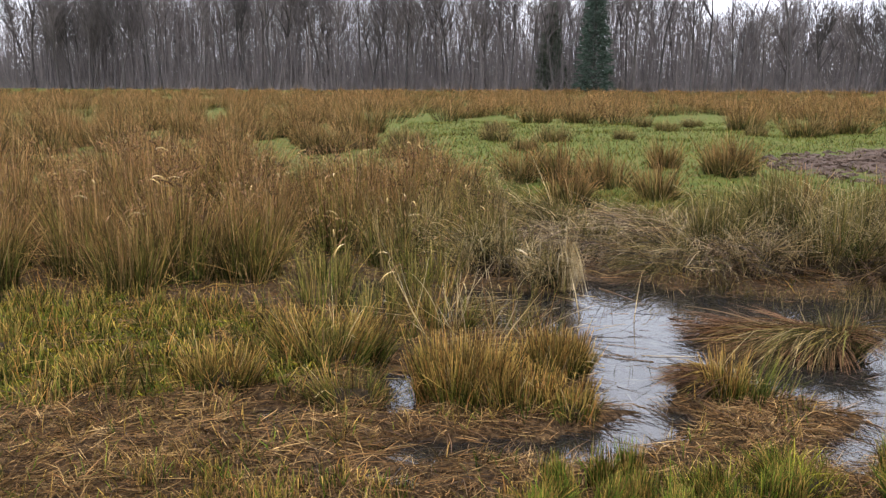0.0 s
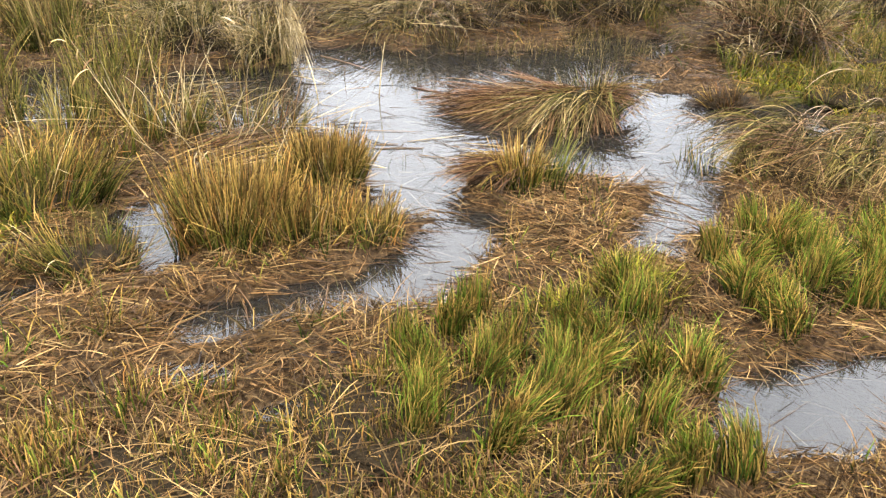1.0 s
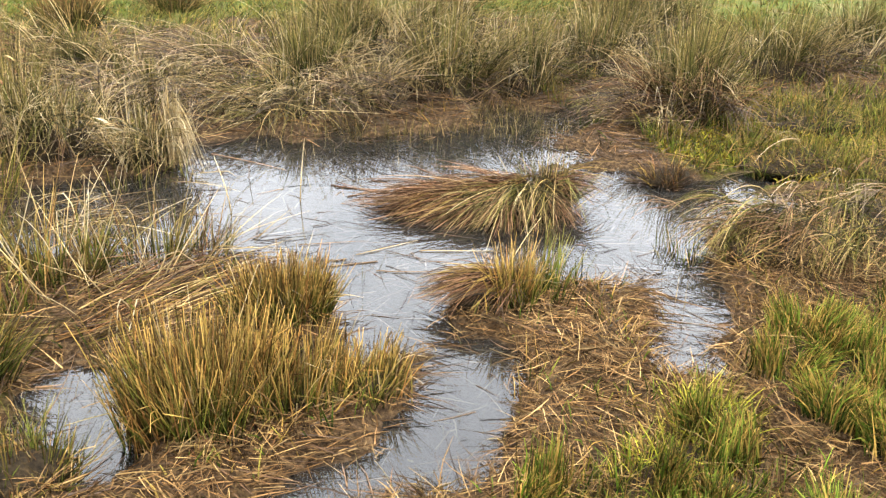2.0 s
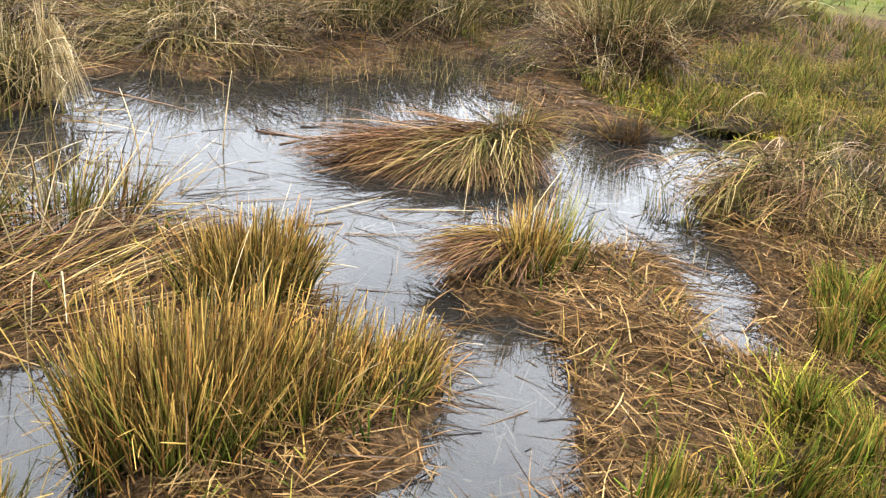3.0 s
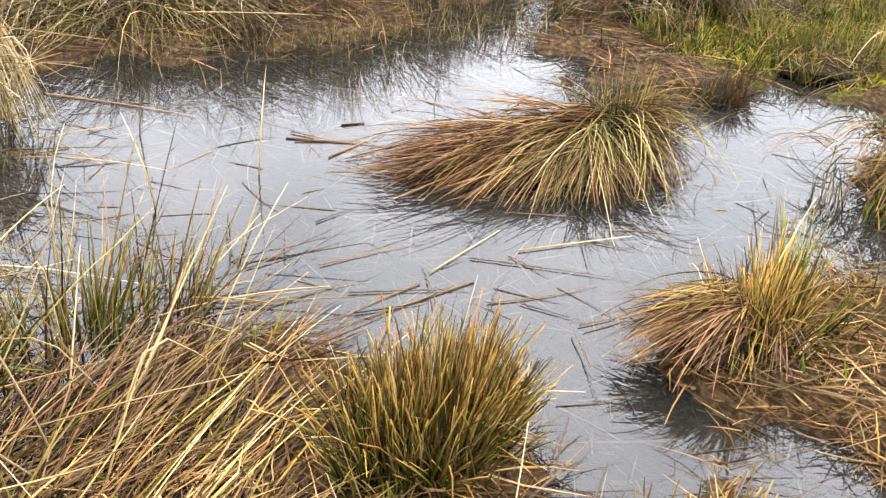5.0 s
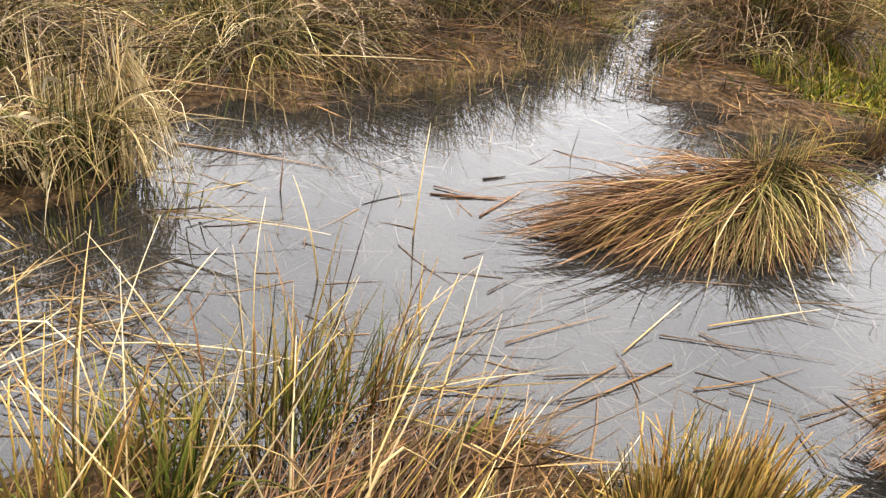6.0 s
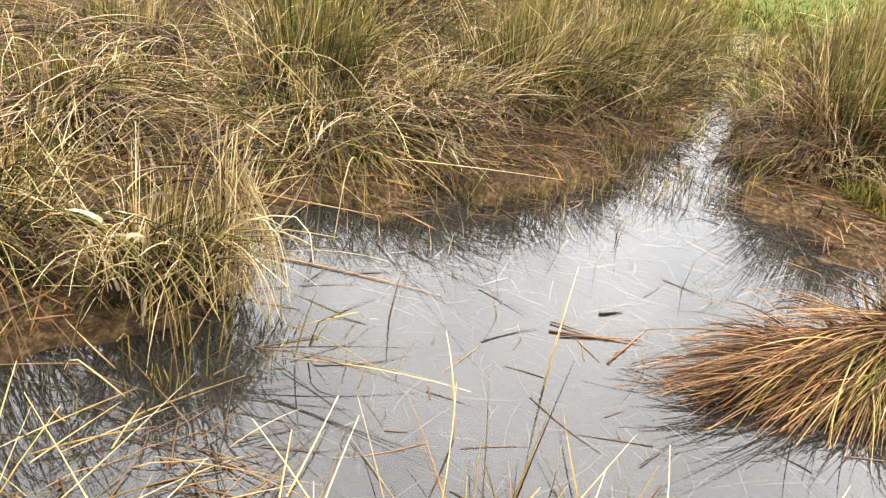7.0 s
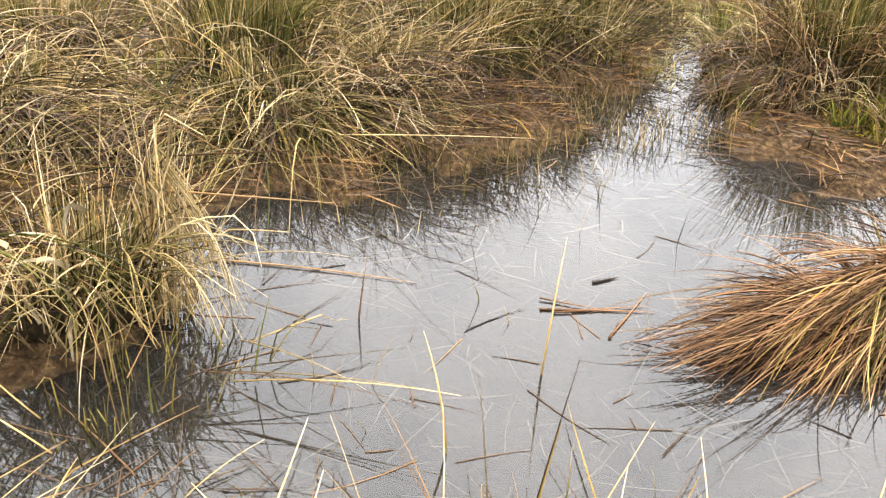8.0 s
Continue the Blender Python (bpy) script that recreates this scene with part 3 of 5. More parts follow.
def hump_tussock():
    """Rushes that fell over to one side from a crown: a low ridge of stems that runs down to the water."""
    rng = np.random.default_rng(22)
    t = thing("rush_tussock", 1.86, 5.31, "arched rush tussock fallen over into the pool, rust-brown to olive", "tussock")
    root_mound(t, 0.27, 0.14, 0.10, rng, PEAT)
    crown, tail = (0.08, 0.01, 0.15), (-0.34, 0.15, 0.075)
    locks(t, rng, 66, 9, crown, tail, 162, 160, 7, (0.32, 0.54), (88, 106), BROWN_RUSH, "combed_thatch", 0.0023, label="rust-brown stems combed down to the water", seg=7, wisp=6, wild=7)
    locks(t, rng, 26, 8, (0.04, -0.05, 0.12), (-0.36, 0.08, 0.05), 184, 166, 9, (0.28, 0.44), (86, 120), BROWN_RUSH, "combed_thatch", 0.0023, seg=7, wisp=7, wild=8)
    locks(t, rng, 12, 5, (0.10, 0.0, 0.17), (-0.25, 0.1, 0.11), 172, 172, 10, (0.36, 0.52), (82, 118), OCHRE_RUSH, "ochre_thatch", 0.0020, label="yellowed stems along the ridge", seg=7, wisp=7, wild=8)
    locks(t, rng, 14, 5, (0.14, -0.04, 0.17), (-0.12, 0.02, 0.11), 236, 188, 13, (0.30, 0.48), (76, 138), OLIVE_RUSH, "hanging_thatch", 0.0020, label="olive stems hanging over the water", seg=8, wisp=9, wild=12)
    locks(t, rng, 30, 6, (0.12, -0.04, 0.15), (-0.16, 0.02, 0.09), 240, 188, 16, (0.28, 0.44), (76, 136), BANK_RUSH, "green_thatch", 0.0020, label="dull dark stems under the olive ones", seg=7, wisp=9, wild=12)
    locks(t, rng, 12, 2, (0.14, -0.04, 0.18), (-0.10, 0.03, 0.12), 246, 196, 18, (0.32, 0.52), (68, 138), DRY_RUSH, "dry_growth", 0.0016, label="bleached stems on the front", seg=8, wisp=9, wild=14)
    locks(t, rng, 24, 7, (0.14, -0.03, 0.12), (-0.12, 0.01, 0.08), 275, 205, 16, (0.22, 0.34), (80, 150), BROWN_RUSH, "brown_growth", 0.0023, seg=7, wisp=8, wild=12)
    locks(t, rng, 26, 6, (0.16, -0.03, 0.15), (0.19, 0.05, 0.13), 275, 400, 18, (0.20, 0.32), (76, 128), BROWN_RUSH, "brown_growth", 0.0021, seg=6, wisp=10, wild=16)
    locks(t, rng, 7, 4, (0.15, -0.03, 0.15), (0.19, 0.03, 0.13), 258, 340, 18, (0.24, 0.36), (70, 130), OCHRE_RUSH, "ochre_thatch", 0.0018, seg=7, wisp=10, wild=16)
    locks(t, rng, 22, 8, (0.15, 0.04, 0.13), tail, 40, 120, 18, (0.24, 0.34), (78, 140), BROWN_RUSH, "brown_growth", 0.0023, seg=5, wisp=9, wild=12)
    tuft(t, rng, 420, 0.12, 0.065, (0.22, 0.36), 20, GREEN_RUSH, "green_growth", 0.0020, centre=(0.16, 0.0), label="dark green stems standing up at the crown", wild=13, droop=14)
    tuft(t, rng, 60, 0.12, 0.08, (0.20, 0.34), 34, OCHRE_RUSH, "crown_growth", 0.0019, centre=(0.16, 0.0), wild=16)
    bent_straws(t, rng, 10, 0.12, 0.08, (0.28, 0.45), 0.15, (40, 80), 0.0017, 0.1, 0.15, (100, 140))


def small_clump(x, y, r, h, seed, label):
    rng = np.random.default_rng(seed)
    t = thing("rush_tussock", x, y, label, "tussock")
    root_mound(t, r, r * 0.7, 0.06, rng, PEAT)
    tuft(t, rng, 220, r, r * 0.7, (h * 0.5, h), 40, DARK_LITTER, "brown_growth", droop=45, wild=14)
    tuft(t, rng, 70, r, r * 0.7, (h * 0.6, h * 1.1), 40, OCHRE_RUSH, "olive_growth", wild=14)


def green_blades(x, y, rx, ry, n, length, seed, label):
    """Loose green blades that stand in shallow water."""
    rng = np.random.default_rng(seed)
    t = thing("rush_clump", x, y, label, "rushes")
    tuft(t, rng, n, rx, ry, length, 12, FRESH_RUSH, "green_growth", 0.0026, wild=10, droop=10, bunch=4)
    tuft(t, rng, n // 3, rx, ry, length, 12, OLIVE_RUSH, "dry_growth", 0.0024, wild=12, droop=14, bunch=3, label="straw-coloured stems among them")
    return t


brown_tussock()
hump_tussock()
green_blades(1.48, 4.5, 0.16, 0.07, 60, (0.10, 0.24), 27, "loose green rush blades standing in the pool")
green_blades(2.28, 4.62, 0.10, 0.12, 50, (0.08, 0.20), 28, "short green rush blades at the water's edge")
small_clump(2.82, 5.37, 0.13, 0.20, 23, "small dark brown rush stump at the water's edge")


BED_WAY = 22.0


def reed_clump():
    """Thin rushes that stand in the water, with long straws lying across them, and the bed of fallen stems before them."""
    rng = np.random.default_rng(24)
    t = thing("rush_clump", 0.24, 5.36, "sparse straw-coloured rushes standing in the pool", "rushes")
    tuft(t, rng, 65, 0.30, 0.13, (0.2, 0.44), 18, OCHRE_RUSH, "standing_growth", 0.0027, droop=14, kink=0.18, wild=13, bunch=5, turn=0.12)
    tuft(t, rng, 70, 0.28, 0.12, (0.18, 0.40), 18, OLIVE_RUSH, "olive_growth", 0.0023, droop=18, kink=0.2, wild=14, bunch=4, turn=0.15)
    tuft(t, rng, 90, 0.26, 0.10, (0.12, 0.30), 16, FRESH_RUSH, "green_growth", 0.0023, wild=10, bunch=10)
    bent_straws(t, rng, 14, 0.3, 0.12, (0.3, 0.5), 0.0, (5, 45), 0.0020, 0.2, 0.06, (8, 55), DRY_RUSH)
    bent_straws(t, rng, 26, 0.38, 0.15, (0.25, 0.55), 0.08, (66, 94), 0.0018, 0.06, 0.06, (74, 96), DRY_RUSH)
    bent_straws(t, rng, 20, 0.36, 0.14, (0.2, 0.45), 0.05, (74, 94), 0.0021, 0.1, 0.1, (80, 94), OCHRE_RUSH, (0.1, 0.0))
    bent_straws(t, rng, 26, 0.38, 0.14, (0.18, 0.42), 0.02, (82, 94), 0.0018, 0.2, 0.2, (86, 94), DARK_LITTER, (0.12, 0.0))
    t = thing("rush_clump", -0.16, 5.3, "sparse upright rushes with green feet beside the pool", "rushes")
    tuft(t, rng, 62, 0.22, 0.18, (0.22, 0.46), 18, OCHRE_RUSH, "standing_growth", 0.0027, droop=16, kink=0.2, wild=13, bunch=5, turn=0.12)
    tuft(t, rng, 60, 0.22, 0.18, (0.2, 0.42), 18, OLIVE_RUSH, "olive_growth", 0.0023, droop=20, kink=0.2, wild=14, bunch=4, turn=0.15)
    tuft(t, rng, 110, 0.18, 0.16, (0.14, 0.32), 16, FRESH_RUSH, "green_growth", 0.0023, wild=10, bunch=12)
    bent_straws(t, rng, 14, 0.22, 0.2, (0.35, 0.6), 0.0, (5, 45), 0.0021, 0.2, 0.06, (8, 60), BLEACHED)
    bent_straws(t, rng, 18, 0.28, 0.22, (0.25, 0.5), 0.1, (66, 94), 0.0018, 0.08, 0.06, (76, 96), DRY_RUSH)
    t = thing("straw_drift", 0.0, 5.9, "loose drift of pale straw lying on shallow water", "straw")
    fan(t, rng, 34, -20, 45, (0.12, 0.36), (86, 93), PALE_LITTER, "fallen_thatch", r=0.26, radius=0.0019, height=0.03, wild=5, turn=0.08)
    fan(t, rng, 16, -10, 55, (0.2, 0.45), (82, 94), BLEACHED, "bleached_straw", r=0.26, radius=0.0018, height=0.05, wild=6, turn=0.08)
    fan(t, rng, 50, -20, 60, (0.12, 0.35), (86, 93), DARK_LITTER, "wet_thatch", r=0.27, radius=0.002, height=0.012, wild=4, turn=0.08)
    t = thing("straw_bed", 0.14, 5.0, "bed of long fallen rush stems beside the pool", "straw")
    fan(t, rng, 60, BED_WAY, 12, (0.3, 0.6), (84, 95), DRY_RUSH, "fallen_thatch", r=0.24, radius=0.0019, height=0.06, centre=(-0.14, -0.12), wild=5, turn=0.08)
    fan(t, rng, 130, BED_WAY, 14, (0.25, 0.55), (86, 95), OCHRE_RUSH, "ochre_thatch", r=0.26, radius=0.0021, height=0.055, centre=(-0.12, -0.1), wild=5, turn=0.08)
    fan(t, rng, 80, BED_WAY, 16, (0.2, 0.45), (87, 95), OLIVE_RUSH, "olive_thatch", r=0.24, radius=0.0021, height=0.05, centre=(-0.1, -0.1), wild=5, turn=0.08)
    fan(t, rng, 300, BED_WAY, 22, (0.2, 0.42), (87, 95), BROWN_RUSH, "dark_thatch", r=0.25, radius=0.0021, height=0.05, centre=(-0.06, -0.08), wild=5, turn=0.08)
    fan(t, rng, 280, BED_WAY, 24, (0.2, 0.42), (87, 95), DARK_LITTER, "wet_thatch", r=0.26, radius=0.0024, height=0.045, centre=(-0.06, -0.08), wild=4, turn=0.05)
    bent_straws(t, rng, 16, 0.24, 0.18, (0.3, 0.6), 0.04, (30, 80), 0.0021, 0.1, 0.1, (50, 92))
    bent_straws(t, rng, 11, 0.26, 0.16, (0.3, 0.55), 0.0, (8, 50), 0.0027, 0.25, 0.08, (15, 65), BLEACHED, (-0.08, 0.0))


reed_clump()


def pond_tussock():
    """The broken tussock at the pool's corner."""
    rng = np.random.default_rng(25)
    t = thing("rush_tussock", 0.35, 6.53, "broken straw-coloured rush tussock with bleached leaves at the pool", "tussock")
    root_mound(t, 0.15, 0.08, 0.09, rng, PEAT)
    tuft(t, rng, 230, 0.13, 0.08, (0.16, 0.36), 16, GREEN_RUSH, "green_growth", 0.0024, label="dark green stems in the heart", wild=9, droop=10)
    tuft(t, rng, 64, 0.045, 0.05, (0.26, 0.54), 8, BLEACHED, "upright_growth", 0.0021, centre=(0.15, -0.06), label="upright dry stems", wild=9, droop=14, kink=0.25, bunch=4)
    tuft(t, rng, 110, 0.15, 0.10, (0.22, 0.5), 10, BLEACHED, "dry_growth", 0.0019, droop=8, kink=0.3, label="bleached stems crossing one another", seg=6, jitter=2.2, wild=20, bunch=2, turn=0.08)
    tuft(t, rng, 90, 0.16, 0.11, (0.22, 0.44), 12, BANK_RUSH, "brown_growth", 0.0023, droop=10, kink=0.3, jitter=2.2, wild=18, bunch=2, turn=0.08)
    tuft(t, rng, 60, 0.28, 0.13, (0.05, 0.2), 6, OLIVE_RUSH, "water_growth", 0.0018, centre=(-0.06, -0.30), droop=10, kink=0.25, wild=12, bunch=1, label="thin stems standing in the water before it")
    locks(t, rng, 12, 3, (0.10, -0.06, 0.10), (-0.12, -0.02, 0.1), 285, 200, 30, (0.24, 0.46), (25, 112), BLEACHED, "hanging_thatch", 0.0019, label="bleached stems hanging over the water", seg=7, wild=20, wisp=14, kink=0.15)
    locks(t, rng, 16, 5, (0.12, -0.05, 0.10), (-0.14, -0.02, 0.08), 300, 190, 26, (0.22, 0.40), (45, 110), BANK_RUSH, "brown_thatch", 0.0022, seg=6, wild=18, wisp=12)
    locks(t, rng, 10, 4, (0.17, -0.07, 0.30), (0.16, -0.03, 0.24), 325, 280, 16, (0.28, 0.40), (150, 178), BLEACHED, "trailing_thatch", 0.0022, label="long bleached stems trailing down into the water", seg=8)
    fan(t, rng, 5, 300, 20, (0.56, 0.66), (2, 6), DRY_RUSH, "snapped_growth", r=0.025, radius=0.0034, centre=(0.14, -0.03), seg=9, floor=-0.02, wild=3, kink=1.0, label="tall bleached stems snapped over")
    fan(t, rng, 18, 215, 60, (0.06, 0.13), (40, 85), LEAF_DRY, "bleached_foliage", r=0.11, radius=0.0055, height=0.30, sides=2, kink=0.25, label="broad bleached leaf blades", centre=(-0.08, -0.05), seg=6)
    bent_straws(t, rng, 14, 0.15, 0.10, (0.25, 0.48), 0.06, (3, 40), 0.0022)
    bent_straws(t, rng, 14, 0.26, 0.14, (0.2, 0.45), 0.03, (78, 94), 0.0018, 0.15, 0.15, (84, 96), None, (-0.08, -0.32))


pond_tussock()


def bank_clump(x, y, r, h, label, seed, green=0.5, lying=0.5, toward=270, dry=0.25, n=1100, wide=1.4, tall=None, skirt=None, flat=False):
    """A full clump on the bank: an upright green heart, dry stems crossing it, and a skirt combed down towards the water."""
    rng = np.random.default_rng(seed)
    t = thing("rush_clump", x, y, label, "rushes", "rush clumps on the bank")
    root_mound(t, r * wide * 0.9, r * 0.9, min(0.16, 0.3 * h), rng, PEAT)
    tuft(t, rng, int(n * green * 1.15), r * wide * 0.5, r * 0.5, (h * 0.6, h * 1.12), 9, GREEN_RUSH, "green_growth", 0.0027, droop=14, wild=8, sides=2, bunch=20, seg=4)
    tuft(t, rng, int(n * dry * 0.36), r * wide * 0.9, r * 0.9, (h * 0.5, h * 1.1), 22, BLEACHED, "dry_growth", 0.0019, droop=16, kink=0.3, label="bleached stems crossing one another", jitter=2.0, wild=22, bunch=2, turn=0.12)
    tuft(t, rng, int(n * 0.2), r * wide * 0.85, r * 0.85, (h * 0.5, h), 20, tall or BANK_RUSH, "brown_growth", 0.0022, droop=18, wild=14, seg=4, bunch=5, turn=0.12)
    tuft(t, rng, 24, r * wide, r, (h * 0.3, h * 0.7), 40, LEAF_DRY, "bleached_foliage", 0.0046, droop=80, sides=2, wild=20, kink=0.4, label="broad bleached leaf blades", jitter=1.5)
    bent_straws(t, rng, 12, r * wide, r, (h * 0.6, h * 1.2), 0.05, (5, 60), 0.002)
    if lying:
        high, long = (0.10, (r * 1.3 + 0.1, r * 2.1 + 0.14)) if flat else (0.15 + h * 0.12, (r * 1.1 + 0.12, r * 1.8 + 0.16))
        foot, tip = (72, 108) if flat else (40, 92)
        a, b = radians(toward + 90), r * wide * 0.75
        one, two = (math.cos(a) * b, math.sin(a) * b, high * 0.6), (-math.cos(a) * b, -math.sin(a) * b, high * 0.5)
        loose = dict(thick=r * 0.45, wild=15, wisp=8, kink=0.1)
        locks(t, rng, int(n * lying * 0.045), 5, one, two, toward + 30, toward - 45, 28, long, (foot, tip), skirt or SAGE_RUSH, "hanging_thatch", 0.0021, label="stems combed down towards the water", seg=6, **loose)
        locks(t, rng, int(n * lying * 0.026), 5, one, two, toward + 40, toward - 60, 34, long, (foot - 4, tip), BANK_RUSH, "olive_thatch", 0.0021, seg=6, **loose)
        locks(t, rng, int(n * lying * 0.050), 2, one, two, toward + 50, toward - 70, 42, long, (foot - 14, tip - 8), BLEACHED, "fallen_thatch", 0.0018, seg=6, **loose)
        locks(t, rng, int(n * lying * 0.035), 7, one[:2] + (high * 0.4,), two[:2] + (high * 0.35,), toward + 50, toward - 60, 26, long, (70, 112), DARK_LITTER, "brown_thatch", 0.0024, seg=5, **loose)
    return t


bank_clump(1.36, 7.24, 0.24, 0.30, "rush clump with olive stems combed down to the pool", 31, 0.25, 1.1, 256, flat=True)
bank_clump(0.98, 7.30, 0.13, 0.10, "low fringe of rushes combed down at the water's edge", 48, 0.15, 0.5, 245, 0.3, 520, flat=True)
bank_clump(1.62, 7.65, 0.24, 0.58, "upright dark green rush clump on the bank", 32, 0.8, 0.3, 270)
bank_clump(1.8, 7.12, 0.20, 0.34, "rush clump with bleached broken stems at the pool", 33, 0.4, 0.6, 265, 0.5, skirt=PINK_RUSH)
bank_clump(2.42, 7.24, 0.26, 0.6, "green-grey rush clump on the bank", 34, 0.7, 0.4, 270)
bank_clump(2.98, 7.22, 0.24, 0.6, "straw-coloured rush clump on the bank", 35, 0.4, 0.4, 270, 0.45)
bank_clump(3.64, 6.22, 0.25, 0.75, "big rush clump with a rust-brown skirt at the pool", 36, 0.6, 0.7, 215, 0.22, 1300, 1.25, None, BROWN_RUSH)
bank_clump(3.28, 6.15, 0.12, 0.12, "brown rush stems swept down flat into the pool", 49, 0.08, 0.8, 205, 0.15, 420, skirt=DARK_LITTER, flat=True)
bank_clump(0.58, 7.66, 0.25, 0.30, "tangled rush clump with faded stems and a dark foot", 37, 0.4, 1.0, 250, 0.4, skirt=PINK_RUSH, flat=True)
bank_clump(-0.08, 6.85, 0.24, 0.45, "straw-coloured tangled rush clump", 38, 0.2, 0.6, 260, 0.8)
bank_clump(3.62, 6.68, 0.09, 0.26, "small faded rush clump beside the creek", 50, 0.15, 0.5, 240, 0.6, 420, skirt=PINK_RUSH)
bank_clump(3.8, 7.42, 0.24, 0.6, "upright rush clump in wet grass", 39, 0.5, 0.3, 250, 0.25)
bank_clump(4.5, 8.1, 0.28, 0.7, "olive rush clump in wet grass", 40, 0.6, 0.3, 250, 0.25)
bank_clump(5.2, 6.9, 0.3, 0.55, "olive rush clump in flooded grass", 45, 0.6, 0.4, 240, 0.3)
bank_clump(6.4, 7.2, 0.3, 0.6, "straw-coloured rush clump in flooded grass", 46, 0.4, 0.4, 240, 0.4)
bank_clump(5.6, 8.8, 0.3, 0.6, "upright rush clump in flooded grass", 47, 0.6, 0.2, 240, 0.3)
bank_clump(1.15, 8.5, 0.28, 0.3, "flattened rush clump with grey stems", 41, 0.3, 0.9, 200, 0.5, 800, skirt=PINK_RUSH, flat=True)
bank_clump(2.2, 8.4, 0.33, 0.7, "broad rush clump with grey-green stems", 42, 0.7, 0.5, 240, 0.3)
bank_clump(3.0, 8.7, 0.28, 0.6, "straw-coloured rush clump with feathery tips", 43, 0.3, 0.4, 270, 0.6)
bank_clump(0.2, 8.4, 0.26, 0.34, "low olive rush clump leaning over", 44, 0.5, 0.5, 220, 0.4, 800)


def grass_bank(x, y, rx, ry, h, label, seed, n=900, mat=None, litter=0.3, cut=0.3):
    """A low cushion of grass and fallen straw."""
    rng = np.random.default_rng(seed)
    t = thing("grass_cushion", x, y, label, "grass")
    root_mound(t, rx, ry, h * 0.25, rng, PEAT)
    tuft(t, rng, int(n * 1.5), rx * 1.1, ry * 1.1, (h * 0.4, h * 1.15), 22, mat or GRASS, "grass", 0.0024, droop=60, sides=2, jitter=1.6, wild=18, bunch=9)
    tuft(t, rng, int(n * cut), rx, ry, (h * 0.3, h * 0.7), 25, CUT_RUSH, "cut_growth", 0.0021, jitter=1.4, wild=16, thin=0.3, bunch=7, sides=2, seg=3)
    fan(t, rng, int(n * litter), 200, 80, (0.1, 0.26), (76, 100), PALE_LITTER, "fallen_thatch", r=min(rx, ry) * 1.2, height=h * 0.3, radius=0.0016, label="fallen bleached stems", seg=3)
    return t


def drooping_cushion(x, y, rx, ry, h, toward, label, seed, cover=None):
    """A cushion whose grass hangs over towards the water, under a cover of fallen straw."""
    t = grass_bank(x, y, rx, ry, h, label, seed, 520, OLIVE_RUSH, 0.5)
    rng = np.random.default_rng(seed + 500)
    a = radians(toward + 90)
    one, two = (math.cos(a) * rx, math.sin(a) * ry, h * 0.6), (-math.cos(a) * rx, -math.sin(a) * ry, h * 0.5)
    for mat, count, name in ((OLIVE_RUSH, 34, "hanging_thatch"), (BANK_RUSH, 26, "olive_thatch"), (cover or PALE_LITTER, 60 if cover else 34, "pale_thatch"), (BROWN_RUSH, 24, "brown_thatch")):
        locks(t, rng, count, 6, one, two, toward + 25, toward - 25, 24, (0.2, 0.40), (72, 140), mat, name, 0.0019, wild=14, wisp=12, thick=ry * 0.45, seg=6)
    return t


drooping_cushion(2.68, 4.43, 0.32, 0.22, 0.17, 205, "cushion of yellow-green grass and fallen straw by the pool", 51)
drooping_cushion(3.35, 4.35, 0.45, 0.35, 0.16, 215, "bed of faded fallen straw with some green grass", 52, PINK_RUSH)
grass_bank(3.7, 5.3, 0.40, 0.25, 0.20, "cushion of soft green grass in shallow water", 53, 900, FRESH_RUSH, 0.3)
grass_bank(4.4, 5.9, 0.45, 0.35, 0.20, "cushion of soft green grass", 54, 900, FRESH_RUSH, 0.3)
grass_bank(4.2, 4.9, 0.45, 0.3, 0.20, "cushion of straw and soft green grass", 62, 900, FRESH_RUSH, 0.6)
grass_bank(5.2, 5.4, 0.5, 0.4, 0.22, "cushion of green grass with cut yellow stems", 63, 900, FRESH_RUSH, 0.4)
grass_bank(3.9, 6.3, 0.45, 0.3, 0.2, "flooded cushion of soft green grass", 64, 800, FRESH_RUSH, 0.4)
grass_bank(2.25, 3.6, 0.28, 0.28, 0.18, "cushion of green grass and cut stems", 55, 900, GRASS, 0.2)
grass_bank(1.48, 3.57, 0.12, 0.08, 0.19, "bright lime-yellow grass tuft", 56, 300, LIME, 0.0, 0.0)
grass_bank(1.24, 3.45, 0.20, 0.09, 0.17, "lime-green grass fringe beside brown litter", 65, 320, LIME, 0.2, 0.2)
grass_bank(1.15, 3.28, 0.36, 0.24, 0.16, "cushion of green grass with cut yellow stems", 57, 1500, GRASS, 0.12, 0.35)
grass_bank(0.60, 3.05, 0.32, 0.22, 0.10, "low cushion of cut yellow stubble and green grass", 58, 420, GRASS, 0.4, 1.3)
grass_bank(2.9, 3.7, 0.4, 0.3, 0.18, "cushion of green grass and cut rush stems", 59, 900, GRASS, 0.3)
grass_bank(1.02, 2.78, 0.34, 0.16, 0.09, "low cushion of wet mossy green grass", 60, 1500, GRASS, 0.08, 0.15)
grass_bank(0.05, 2.92, 0.42, 0.2, 0.10, "low cushion of cut yellow stubble on brown thatch", 61, 300, GRASS, 0.6, 1.8)


